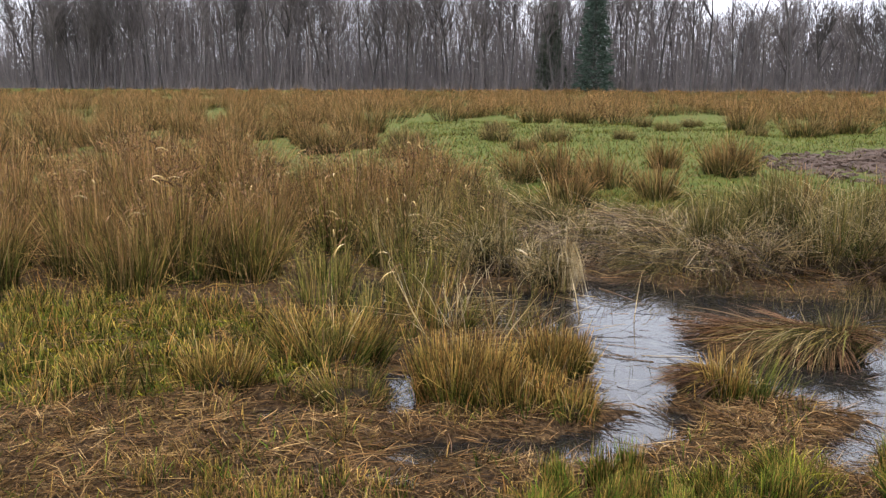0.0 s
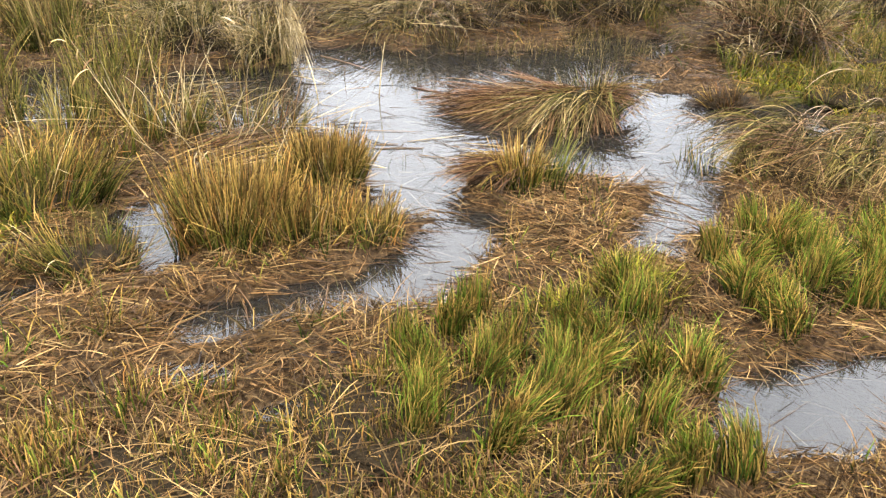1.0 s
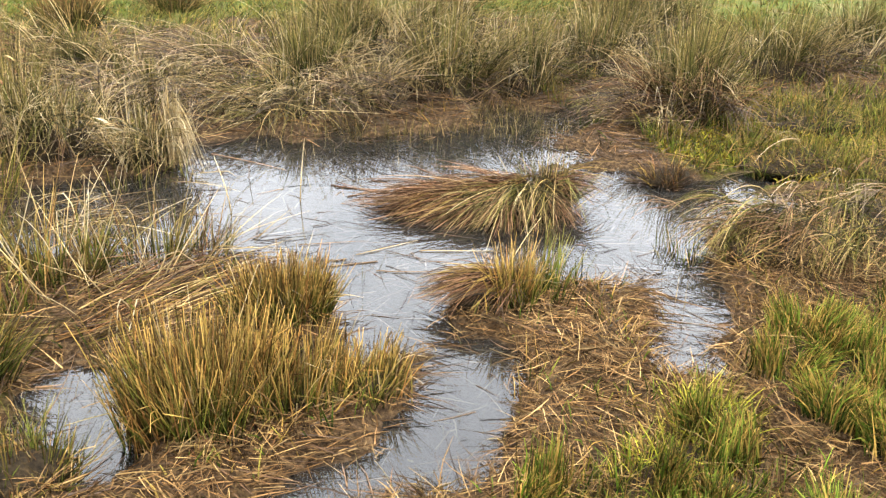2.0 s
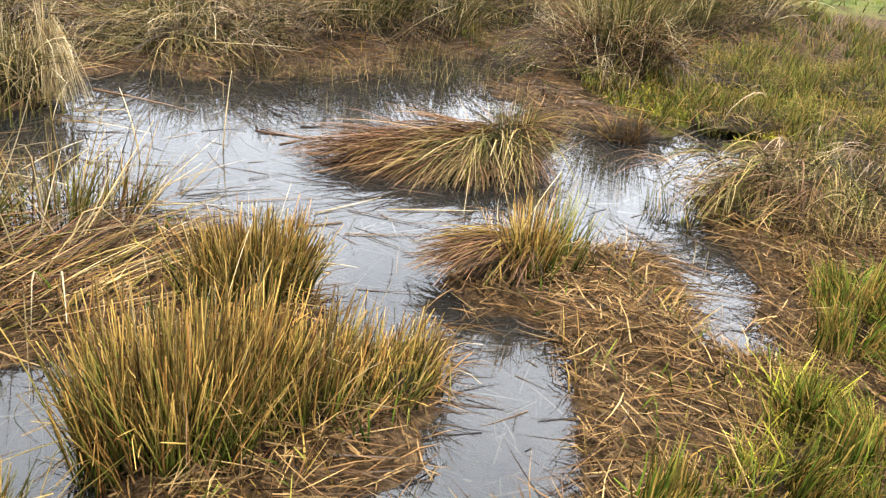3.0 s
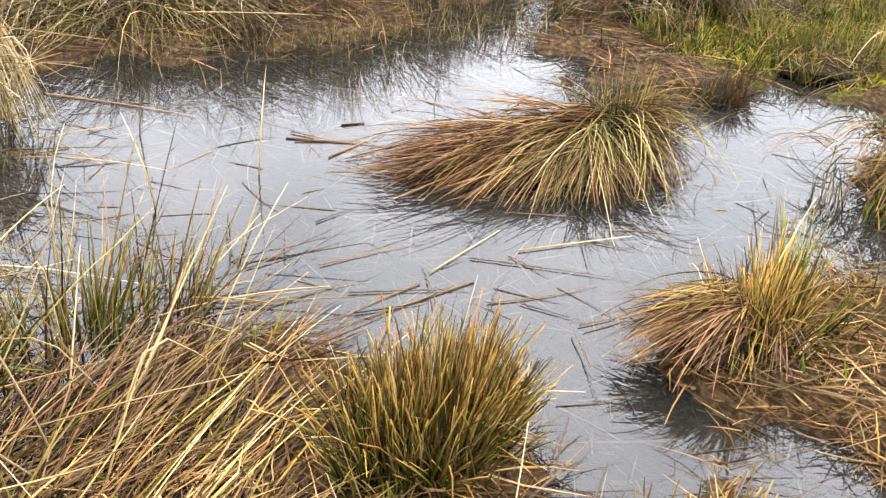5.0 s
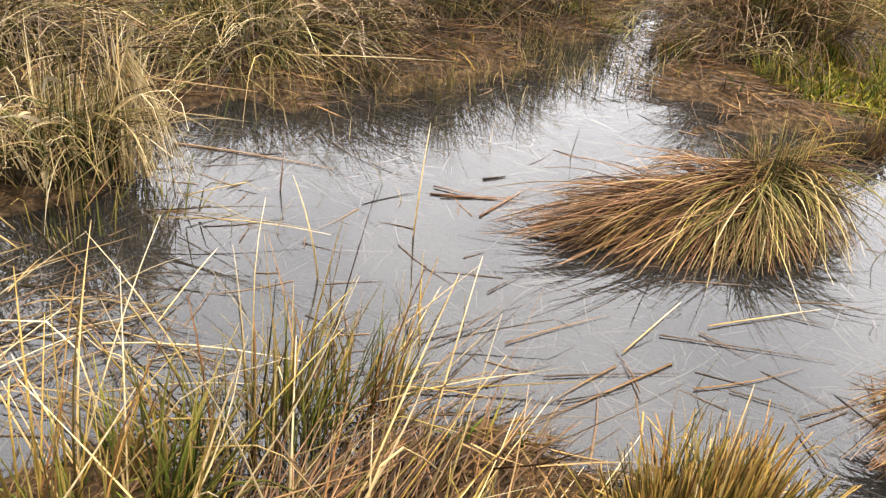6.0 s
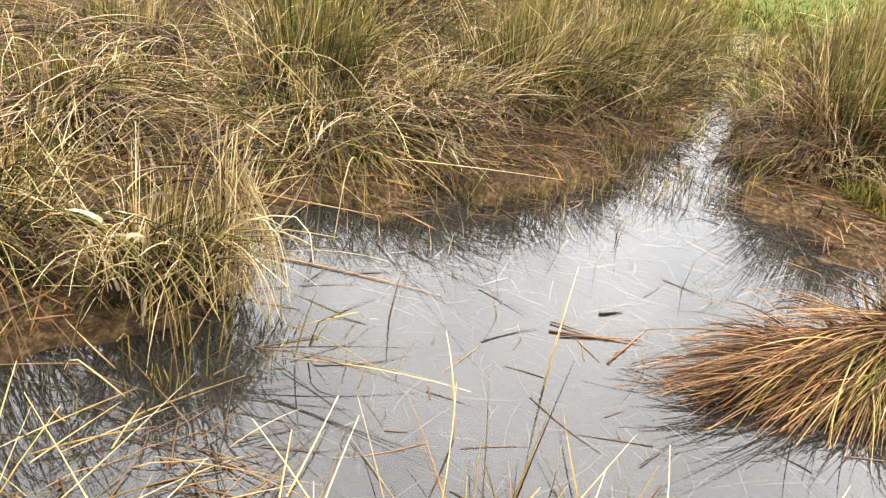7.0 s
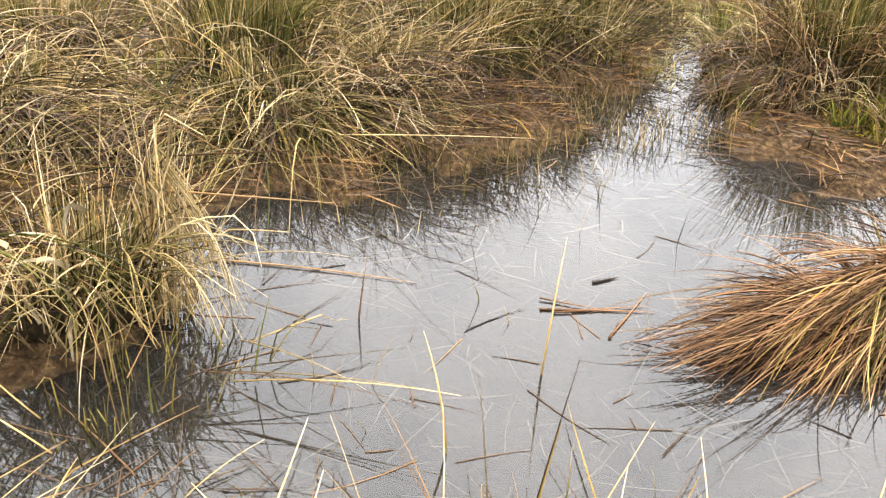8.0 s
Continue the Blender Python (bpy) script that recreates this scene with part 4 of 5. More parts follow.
# ---- the tall rushes ----
def tall_tussock(h, r, seed, n=480, mat=None, green=0.65):
    rng = np.random.default_rng(seed)
    t = thing("tall_rush_clump", 0, 0, "tall red-brown rush clump with green feet", "rushes", "tall rushes")
    t.location = (0, 0, 0)
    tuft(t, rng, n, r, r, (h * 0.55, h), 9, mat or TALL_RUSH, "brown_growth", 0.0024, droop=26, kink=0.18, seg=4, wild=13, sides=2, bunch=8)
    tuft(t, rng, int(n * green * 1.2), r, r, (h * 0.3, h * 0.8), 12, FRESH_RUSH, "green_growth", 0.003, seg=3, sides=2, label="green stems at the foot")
    tuft(t, rng, int(n * 0.22), r * 1.2, r * 1.2, (h * 0.55, h * 1.12), 26, OCHRE_RUSH, "dry_growth", 0.0019, droop=50, kink=0.45, wild=20, bunch=3, label="yellowed broken stems", seg=4, sides=2)
    k = int(n * 0.3)
    xy = disc(rng, k, r * 1.15, r * 1.15)
    stems("inflorescence", t, np.column_stack([xy, rng.uniform(0.5 * h, 0.95 * h, k)]), rng.uniform(0, 6.28, k), rng.uniform(10, 60, k), rng.uniform(60, 140, k), rng.uniform(0.015, 0.05, k), 0.0035, BROWN_RUSH, rng, seg=2, sides=2, label="small brown seed heads")
    k = 5
    xy = disc(rng, k, r, r)
    stems("plumage", t, np.column_stack([xy, rng.uniform(0.62 * h, 0.88 * h, k)]), rng.normal(0.2, 0.5, k), 35.0, rng.uniform(95, 140, k), rng.uniform(0.10, 0.17, k), 0.0045, DRY_RUSH, rng, seg=6, sides=2, label="pale feathery seed plumes")
    return t


def place(thing_ob, spots, rng, label=""):
    """The first spot takes the thing itself, the others take copies."""
    for k, (x, y, size) in enumerate(spots):
        m = pose(x, y, float(ground_z(x, y)), 0, 0, rng.uniform(0, 360))
        if k == 0:
            thing_ob.matrix_basis = m
            thing_ob.scale = (size, size, size)
        else:
            thing_ob.scale = (size, size, size)
            copy_thing(thing_ob, m)
    thing_ob.scale = (spots[0][2],) * 3


def scatter(rng, n, x0, x1, y0, y1, gap, keep=None):
    """Chance places no nearer than gap to one another."""
    spots, tries = [], 0
    while len(spots) < n and tries < n * 60:
        tries += 1
        x, y = rng.uniform(x0, x1), rng.uniform(y0, y1)
        if (keep is None or keep(x, y)) and all((x - a) ** 2 + (y - b) ** 2 > gap * gap for a, b, _ in spots):
            spots.append((x, y, rng.uniform(0.8, 1.15)))
    return spots


def tall_rushes():
    rng = np.random.default_rng(70)
    stand = scatter(rng, 46, -5.2, -1.0, 5.5, 10.0, 0.42, lambda x, y: y > 5.5 + 0.3 * (x + 3) * (x > -3) and x < -0.5 - 0.06 * y)
    kinds = [tall_tussock(0.92, 0.24, 71), tall_tussock(0.82, 0.22, 72), tall_tussock(0.88, 0.26, 73, 680), tall_tussock(0.75, 0.22, 74, 560, None, 0.9)]
    for k, kind in enumerate(kinds):
        place(kind, stand[k::4], rng)
    thin = tall_tussock(0.72, 0.2, 75, 230, BANK_RUSH, 0.8)
    tagged(thin, "thin tangled straw-coloured rush clump", "rushes", "thin rushes")
    place(thin, scatter(rng, 7, -0.95, -0.1, 6.9, 9.4, 0.5), rng)
    thin = tall_tussock(0.55, 0.2, 76, 110, OLIVE_RUSH, 0.8)
    tagged(thin, "thin rush clump with green feet by the pool", "rushes", "thin rushes")
    place(thin, [(-1.0, 5.6, 1.0), (-0.5, 5.75, 0.9), (-0.45, 6.3, 1.0), (-1.15, 6.3, 1.0), (-0.55, 5.3, 0.8)], rng)


tall_rushes()


# ---- the meadow behind ----
def field_tussock(h, r, seed, mat, label, n=300):
    rng = np.random.default_rng(seed)
    t = thing("field_tussock", 0, 0, label, "tussock", "rush tussocks in the meadow")
    t.location = (0, 0, 0)
    tuft(t, rng, int(n * 1.7), r, r, (h * 0.5, h), 24, mat, "growth", 0.0042, droop=30, seg=3, sides=2, wild=14, bunch=7, kink=0.2)
    tuft(t, rng, n // 2, r * 1.05, r * 1.05, (h * 0.3, h * 0.6), 34, GREEN_RUSH, "green_growth", 0.005, seg=2, sides=2, label="green stems at the foot")
    return t


def meadow_tussocks():
    rng = np.random.default_rng(80)
    green = field_tussock(0.5, 0.32, 81, BANK_RUSH, "low grey-green rush tussock in meadow grass")
    tan = field_tussock(0.75, 0.34, 82, TALL_RUSH, "tan rush tussock with a dark foot in meadow grass", 290)
    broad = field_tussock(0.85, 0.45, 83, TALL_RUSH, "broad red-brown rush tussock in meadow grass", 340)
    upright = field_tussock(0.72, 0.27, 84, TALL_RUSH, "upright olive-brown rush tussock in meadow grass", 340)
    place(green, [(-1.9, 20.6, 1.1), (-0.6, 20.9, 1.1), (-0.95, 17.8, 0.8), (1.0, 21.2, 0.7), (2.2, 25.8, 0.9), (4.3, 23.8, 0.8), (-3.8, 19.5, 1.1),
                  (-4.6, 16.5, 1.2), (-2.9, 15.6, 1.1), (6.5, 27, 0.9), (-2.4, 24.5, 0.9), (1.6, 27.5, 0.8), (3.1, 28.5, 0.9)], rng)
    place(upright, [(2.35, 13.5, 1.0), (2.6, 13.7, 0.9), (-0.45, 12.3, 0.9), (0.15, 12.4, 1.0), (0.7, 12.0, 0.9), (1.6, 14.5, 0.8), (-1.0, 10.8, 0.9),
                    (0.3, 10.2, 0.8), (1.3, 10.9, 0.8), (2.7, 10.0, 0.8), (3.7, 9.9, 0.9), (4.3, 10.8, 0.8), (-1.6, 11.8, 1.0), (5.3, 9.3, 0.9)], rng)
    left = scatter(rng, 84, -18, -2.0, 9.6, 30, 0.95, lambda x, y: x < -1.4 - 0.27 * (y - 6) + 0.9 * math.sin(y * 0.8))
    place(tan, left[0::2], rng)
    place(broad, left[1::2] + [(-8.9, 28.4, 1.1), (-5.8, 23.0, 1.2), (-1.8, 29.8, 1.1), (-0.5, 30.1, 1.0), (0.6, 34.3, 1.1), (4.4, 26.5, 1.0), (5.6, 24.2, 1.1), (6.8, 24.8, 1.0)], rng)


meadow_tussocks()


def far_rushes():
    """The band of tan rushes in front of the wood: round tussocks with dark feet."""
    rng = np.random.default_rng(90)
    n = 2300
    x, y = rng.uniform(-1, 1, n), rng.uniform(0, 1, n)
    cy = 29 + 33 * y ** 0.8
    cy[1300:] = 60 + 66 * y[1300:]
    cx = x * (cy * 0.62 + 4) - cy * 0.14
    gaps = rough(cx, cy * 0.6, 9.0, 7) + 0.15
    keep = (gaps > -0.1) | (cy > 38)
    cx, cy = cx[keep], cy[keep]
    per, big = 95, rng.uniform(0.5, 1.2, len(cx))
    px, py, pb = np.repeat(cx, per), np.repeat(cy, per), np.repeat(big, per)
    off = disc(rng, len(px), 0.5, 0.5) * pb[:, None]
    edge = np.hypot(off[:, 0], off[:, 1]) / (0.5 * pb)
    base = np.column_stack([px + off[:, 0], py + off[:, 1], ground_z(px, py) - 0.03])
    lean = edge * 32 + rng.normal(0, 8, len(px))
    me = stem_mesh("far_rushes", base, outward(off, rng, 0.4), lean, lean + rng.uniform(5, 45, len(px)), rng.uniform(0.6, 1.0, len(px)) * pb * (0.95 - 0.25 * edge), np.maximum(0.006, py * 0.00014), TALL_RUSH, rng, seg=2, sides=2)
    tagged(new("far_rushes", me), "band of tan rushes before the wood", "rushes", kind="stuff")


far_rushes()


# ---- grass, moss, litter ----
def on_ground(rng, n, x0, x1, y0, y1, keep):
    x, y = rng.uniform(x0, x1, n), rng.uniform(y0, y1, n)
    ok = keep(x, y, pool_edge(x, y))
    x, y = x[ok], y[ok]
    return np.column_stack([x, y, ground_z(x, y) - 0.004])


def stuff(name, label, category, me):
    return tagged(new(name, me), label, category, kind="stuff")


def carpets():
    rng = np.random.default_rng(100)

    def any_way(n):
        return rng.uniform(0, 2 * np.pi, n)

    b = on_ground(rng, 95000, -4, 4.8, 2.3, 6.2, lambda x, y, d: (cover_at(x, y)[0] > 0.45) & (d > 0.02))
    n = len(b)
    stuff("moss", "yellow-green moss carpet", "moss", stem_mesh("moss", b, any_way(n), rng.uniform(0, 40, n), rng.uniform(20, 90, n), rng.uniform(0.02, 0.055, n), 0.0042, MOSS, rng, seg=2, sides=2))
    def combed(q):
        return 2.6 * rough(q[:, 0], q[:, 1], 1.1, 11) + 1.5 * rough(q[:, 0], q[:, 1], 0.4, 12) + rng.normal(0, 0.6, len(q))

    b = on_ground(rng, 40000, -4.5, 6.5, -0.6, 10, lambda x, y, d: (d > 0.015) & (rng.random(len(x)) < np.where(cover_at(x, y)[0] > 0.5, 0.25, 0.85) * (1 - 0.85 * lush(x, y))))
    n = len(b)
    b[:, 2] += rng.uniform(0.004, 0.035, n)
    stuff("straw_litter", "fallen rush stems matted over the ground", "straw", stem_mesh("straw_litter", b, combed(b), rng.normal(88, 9, n), rng.normal(90, 8, n), rng.uniform(0.05, 0.22, n), rng.uniform(0.0013, 0.0027, n), LITTER, rng, seg=2, turn=0.3, kink=0.05, sides=2))
    b = on_ground(rng, 26000, -2.2, 2.4, 2.5, 5.6, lambda x, y, d: (d > 0.01) & (rng.random(len(x)) < np.where(cover_at(x, y)[0] > 0.5, 0.2, 1.0) * (1 - 0.7 * lush(x, y))))
    n = len(b)
    b[:, 2] += rng.uniform(0.0, 0.03, n)
    stuff("fine_litter", "short broken stems and leaves in the thatch", "straw", stem_mesh("fine_litter", b, combed(b) + rng.normal(0, 0.8, n), rng.normal(84, 14, n), rng.normal(92, 12, n), rng.uniform(0.03, 0.13, n), rng.uniform(0.001, 0.0026, n), LITTER, rng, seg=2, sides=2, turn=0.6))
    b = on_ground(rng, 30000, -1.6, 3.3, 2.5, 4.7, lambda x, y, d: (d > -0.035) & (rng.random(len(x)) < np.exp(np.minimum(d + 0.005, 0) * 40)) & (rng.random(len(x)) < np.where(x > 0.9, 1.0, 0.6) * np.where(cover_at(x, y)[0] > 0.5, 0.2, 1.0) * (1 - 0.8 * lush(x, y))))
    n = len(b)
    b[:, 2] = np.maximum(b[:, 2], 0.0) + rng.uniform(0.004, 0.03, n)
    stuff("matted_litter", "brown matted rush stems by the pool", "straw", stem_mesh("matted_litter", b, combed(b) + rng.normal(0, 1.0, n), rng.normal(87, 9, n), rng.normal(91, 10, n), rng.uniform(0.04, 0.18, n), rng.uniform(0.001, 0.0023, n), LITTER, rng, seg=2, sides=2, turn=0.25))
    b = on_ground(rng, 10000, -2.6, 3.4, 2.2, 7.6, lambda x, y, d: (d > -0.01) & (d < 1.5) & (y < 5.4) & (rng.random(len(x)) > 0.8 * lush(x, y)))
    n = len(b)
    b[:, 2] += rng.uniform(0.01, 0.045, n)
    stuff("bleached_litter", "pale bleached stems on top of the thatch", "straw", stem_mesh("bleached_litter", b, combed(b) + rng.normal(0, 0.5, n), rng.normal(88, 8, n), rng.normal(90, 7, n), rng.uniform(0.04, 0.17, n), rng.uniform(0.0011, 0.0022, n), PALE_LITTER, rng, seg=3, turn=0.25, kink=0.15))
    c = on_ground(rng, 700, -2.8, 2.6, 2.2, 4.1, lambda x, y, d: (d > 0.0) & (rough(x, y, 0.6, 81) > -0.25))
    pick = rng.integers(0, len(c), 9000)
    b = c[pick] + np.column_stack([rng.normal(0, 0.03, (9000, 2)), np.zeros(9000)])
    lean = rng.uniform(10, 75, len(c))[pick]
    for mat, half, name, label in ((PALE_LITTER, slice(0, 3600), "broken_straw", "broken straw sticking up out of the thatch"), (OCHRE_RUSH, slice(5200, 9000), "broken_stubble", "yellowed rush stubble among the thatch")):
        n = len(b[half])
        stuff(name, label, "straw", stem_mesh(name, b[half], rng.uniform(0, 6.28, len(c))[pick[half]] + rng.normal(0, 0.7, n), lean[half] + rng.normal(0, 12, n), lean[half] + rng.uniform(0, 40, n), rng.uniform(0.04, 0.14, n), rng.uniform(0.0012, 0.0024, n), mat, rng, seg=2, sides=2, turn=0.3, kink=0.2))
    b = on_ground(rng, 30000, -3.5, 6.0, 2.2, 9.0, lambda x, y, d: (d > -0.03) & ((d > 0.0) | (y < 5.6)) & ((d < 0.2) | (rng.random(len(x)) < 0.5)))
    n = len(b)
    b[:, 2] = np.maximum(b[:, 2], 0.002) + rng.uniform(0.0, 0.014, n)
    stuff("wet_litter", "dark wet rush stems matted over the ground", "straw", stem_mesh("wet_litter", b, combed(b), rng.uniform(84, 96, n), rng.uniform(84, 96, n), rng.uniform(0.06, 0.24, n), rng.uniform(0.0014, 0.0030, n), DARK_LITTER, rng, seg=2, turn=0.3, sides=2))
    b = on_ground(rng, 3000, 1.5, 2.4, 6.5, 7.0, lambda x, y, d: d < 0.03)
    n = len(b)
    b[:, 2] = np.where(rng.random(n) < 0.06, 0.003, rng.uniform(-0.05, -0.012, n))
    stuff("drifted_litter", "brown rush stems drifted against the bank", "straw", stem_mesh("drifted_litter", b, any_way(n), rng.uniform(84, 96, n), rng.uniform(84, 96, n), rng.uniform(0.05, 0.18, n), rng.uniform(0.0014, 0.003, n), DARK_LITTER, rng, seg=2, turn=0.3))
    c = on_ground(rng, 2600, -0.8, 5.0, 2.3, 6.2, lambda x, y, d: (d > 0.0) & (rng.random(len(x)) < lush(x, y) * 1.2))
    pick = rng.integers(0, len(c), 20000)
    b = c[pick] + np.column_stack([rng.normal(0, 0.022, (20000, 2)), np.zeros(20000)])
    n, lean = len(b), rng.normal(0, 14, len(c))[pick]
    stuff("lush_grass", "thick upright green grass in wet ground", "grass", stem_mesh("lush_grass", b, rng.uniform(0, 6.28, len(c))[pick] + rng.normal(0, 0.5, n), lean + rng.normal(0, 9, n), lean + rng.uniform(5, 65, n), rng.uniform(0.05, 0.19, n), rng.uniform(0.0014, 0.003, n), GRASS, rng, seg=3, sides=2))
    pick = rng.integers(0, len(c), 7000)
    b = c[pick] + np.column_stack([rng.normal(0, 0.014, (7000, 2)), np.zeros(7000)])
    stuff("cut_stubble", "cut yellow rush stubble among the grass", "grass", stem_mesh("cut_stubble", b, any_way(7000), rng.normal(0, 12, 7000), rng.normal(8, 22, 7000), rng.uniform(0.03, 0.12, 7000), 0.002, CUT_RUSH, rng, seg=2, thin=0.3))
    c = on_ground(rng, 230, -0.9, 1.0, 2.55, 3.3, lambda x, y, d: (d > 0.01) & (rough(x, y, 0.45, 51) > -0.35))
    for mat, n, name, label, reach in ((CUT_RUSH, 3500, "yellow_stubble", "short yellow rush stubble mown off in the thatch", 0.085), (GRASS, 2500, "thin_grass", "thin green grass in yellow stubble", 0.095), (BROWN_RUSH, 4200, "rusty_stubble", "rust-brown dead moss and stubble", 0.06)):
        pick = rng.integers(0, len(c), n)
        b = c[pick] + np.column_stack([rng.normal(0, 0.028, (n, 2)), np.zeros(n)])
        lean = rng.normal(0, 22, len(c))[pick]
        stuff(name, label, "grass", stem_mesh(name, b, any_way(n), lean + rng.normal(0, 14, n), lean + rng.uniform(0, 45, n), rng.uniform(0.25, 1.15, n) * reach, rng.uniform(0.0014, 0.0026, n), mat, rng, seg=3, sides=2, thin=0.5))
    c = on_ground(rng, 420, -4.2, -0.2, 3.6, 5.8, lambda x, y, d: (cover_at(x, y)[0] > 0.3) & (d > 0.03))
    for mat, n, name, label, reach in ((CUT_RUSH, 3600, "stubble_tufts", "tufts of cut yellow rush in the moss", 0.17), (FRESH_RUSH, 2800, "grass_tufts", "tufts of dark green grass in the moss", 0.15)):
        pick = rng.integers(0, len(c), n)
        b = c[pick] + np.column_stack([rng.normal(0, 0.04, (n, 2)), np.zeros(n)])
        stuff(name, label, "grass", stem_mesh(name, b, any_way(n), rng.uniform(0, 24, n), rng.uniform(5, 50, n), rng.uniform(0.05, 1.0, n) * (reach * rng.uniform(0.5, 1.2, len(c))[pick]) + 0.03, 0.003, mat, rng, seg=3, sides=2))
    b = on_ground(rng, 33000, -4.5, 8, -0.6, 11, lambda x, y, d: (d > 0.03) & (rough(x, y, 0.9, 8) + 0.5 * rough(x, y, 0.3, 9) > 0.05))
    n = len(b)
    stuff("short_grass", "short green grass through the thatch", "grass", stem_mesh("short_grass", b, any_way(n), rng.uniform(0, 30, n), rng.uniform(20, 70, n), rng.uniform(0.04, 0.13, n), 0.0022, GRASS, rng, seg=3, sides=2))
    b = on_ground(rng, 9000, -2.8, 2.4, 2.5, 5.6, lambda x, y, d: (d > 0.02) & (rough(x, y, 0.5, 14) + rough(x, y, 0.16, 15) > 0.15))
    n = len(b)
    stuff("sprigs", "small green sprigs through the thatch", "grass", stem_mesh("sprigs", b, any_way(n), rng.uniform(0, 35, n), rng.uniform(20, 80, n), rng.uniform(0.03, 0.09, n), 0.003, GRASS, rng, seg=2, sides=2))
    b = on_ground(rng, 13000, -1.5, 3.8, 2.6, 7.0, lambda x, y, d: (d < -0.03) & (rng.random(len(x)) < 0.65 + 0.5 * rough(x, y, 0.5, 61)))
    n = len(b)
    b[:, 2] = np.minimum(b[:, 2] + rng.uniform(0.005, 0.05, n), -0.012)
    stuff("sunken_straw", "pale rush stems sunken in the pool", "straw", stem_mesh("sunken_straw", b, any_way(n), 90.0, rng.uniform(86, 94, n), rng.uniform(0.06, 0.24, n), rng.uniform(0.0014, 0.0038, n), SUNKEN, rng, seg=3, turn=0.25, sides=2))
    b = on_ground(rng, 2600, -1.5, 3.8, 2.6, 6.9, lambda x, y, d: (d < 0) & (rng.random(len(x)) < np.exp(d * 7)))
    n = len(b)
    b[:, 2] = 0.001
    stuff("floating_straw", "dark and pale stems adrift on the water", "straw", stem_mesh("floating_straw", b, any_way(n), 90.0, rng.uniform(86, 92, n), rng.uniform(0.04, 0.24, n), rng.uniform(0.001, 0.002, n), DARK_LITTER, rng, seg=3, turn=0.2, kink=0.1))
    b = on_ground(rng, 26000, -1.2, 3.6, 2.8, 7.0, lambda x, y, d: (d < -0.005) & (rng.random(len(x)) < np.where((y > 6.1) & (x > 1.5), 0.3, 0.05) * np.exp(d * 9)))
    n = len(b)
    b[:, 2] = -0.02
    stuff("emergent_stalks", "thin stalks standing up out of the shallow water", "rushes", stem_mesh("emergent_stalks", b, any_way(n), rng.uniform(0, 25, n), rng.uniform(5, 60, n), rng.uniform(0.04, 0.14, n), rng.uniform(0.001, 0.0017, n), BANK_RUSH, rng, seg=3, kink=0.2))
    b = on_ground(rng, 10000, 0.95, 2.8, 6.2, 7.1, lambda x, y, d: (d < 0.02) & (rng.random(len(x)) < np.where(x > 1.55, 0.26, 0.08) * np.exp(np.minimum(d, 0) * 8)))
    n = len(b)
    b[:, 2] = -0.02
    stuff("bank_stalks", "dry and green stalks standing in the water along the bank", "rushes", stem_mesh("bank_stalks", b, any_way(n), rng.uniform(0, 22, n), rng.uniform(5, 40, n), rng.uniform(0.05, 0.18, n), rng.uniform(0.0011, 0.0019, n), BANK_RUSH, rng, seg=3, kink=0.2))
    b = on_ground(rng, 12000, 0.2, 5.2, 5.6, 8.6, lambda x, y, d: d > 0.01)
    n = len(b)
    b[:, 2] = np.maximum(b[:, 2], 0.002) + rng.uniform(0.002, 0.025, n)
    stuff("bank_litter", "brown broken stems matted over the bank", "straw", stem_mesh("bank_litter", b, combed(b) + rng.normal(0, 0.5, n), rng.normal(87, 8, n), rng.normal(91, 7, n), rng.uniform(0.08, 0.26, n), rng.uniform(0.0015, 0.0028, n), DARK_LITTER, rng, seg=2, sides=2, turn=0.25))
    c = on_ground(rng, 900, 3.0, 7.5, 4.4, 9.0, lambda x, y, d: (d > 0.0) & (rough(x, y, 0.9, 41) > -0.3))
    pick = rng.integers(0, len(c), 11000)
    b = c[pick] + np.column_stack([rng.normal(0, 0.035, (11000, 2)), np.zeros(11000)])
    stuff("wet_grass", "muted green grass in flooded ground", "grass", stem_mesh("wet_grass", b, any_way(11000), rng.uniform(0, 25, 11000), rng.uniform(10, 60, 11000), rng.uniform(0.06, 0.20, 11000), 0.003, FRESH_RUSH, rng, seg=3, sides=2))
    b = on_ground(rng, 9000, 3.1, 6.6, 6.5, 8.4, lambda x, y, d: (np.abs(y - 6.6 - 0.5 * (x - 3.2)) < 0.45) & (d > -0.12) & (rng.random(len(x)) < np.clip(0.45 + (x - 3.2) * 0.5, 0, 1)))
    n = len(b)
    b[:, 2] = np.maximum(b[:, 2], -0.01)
    stuff("flooded_grass", "pale flooded grass along the creek", "grass", stem_mesh("flooded_grass", b, combed(b), rng.uniform(20, 80, n), rng.uniform(50, 100, n), rng.uniform(0.06, 0.18, n), 0.0024, PALE_GRASS, rng, seg=3, sides=2))
    for mat, n, far, name, label in ((FRESH_RUSH, 17000, 11.5, "rough_grass", "rough green grass leaning over behind the bank"), (OLIVE_RUSH, 6000, 11.0, "faded_grass", "faded olive grass behind the bank"),
                                     (PINK_RUSH, 6500, 9.6, "dead_grass", "dead bleached grass leaning over behind the bank")):
        b = on_ground(rng, n, -1.2, 6.0, 7.3, far, lambda x, y, d: (d > 0) & (rough(x, y, 0.8, 31) + rough(x, y, 0.3, 32) > -0.4))
        n = len(b)
        stuff(name, label, "grass", stem_mesh(name, b, combed(b), rng.uniform(5, 60, n), rng.uniform(30, 95, n), rng.uniform(0.06, 0.22, n), 0.0023, mat, rng, seg=3, sides=2))
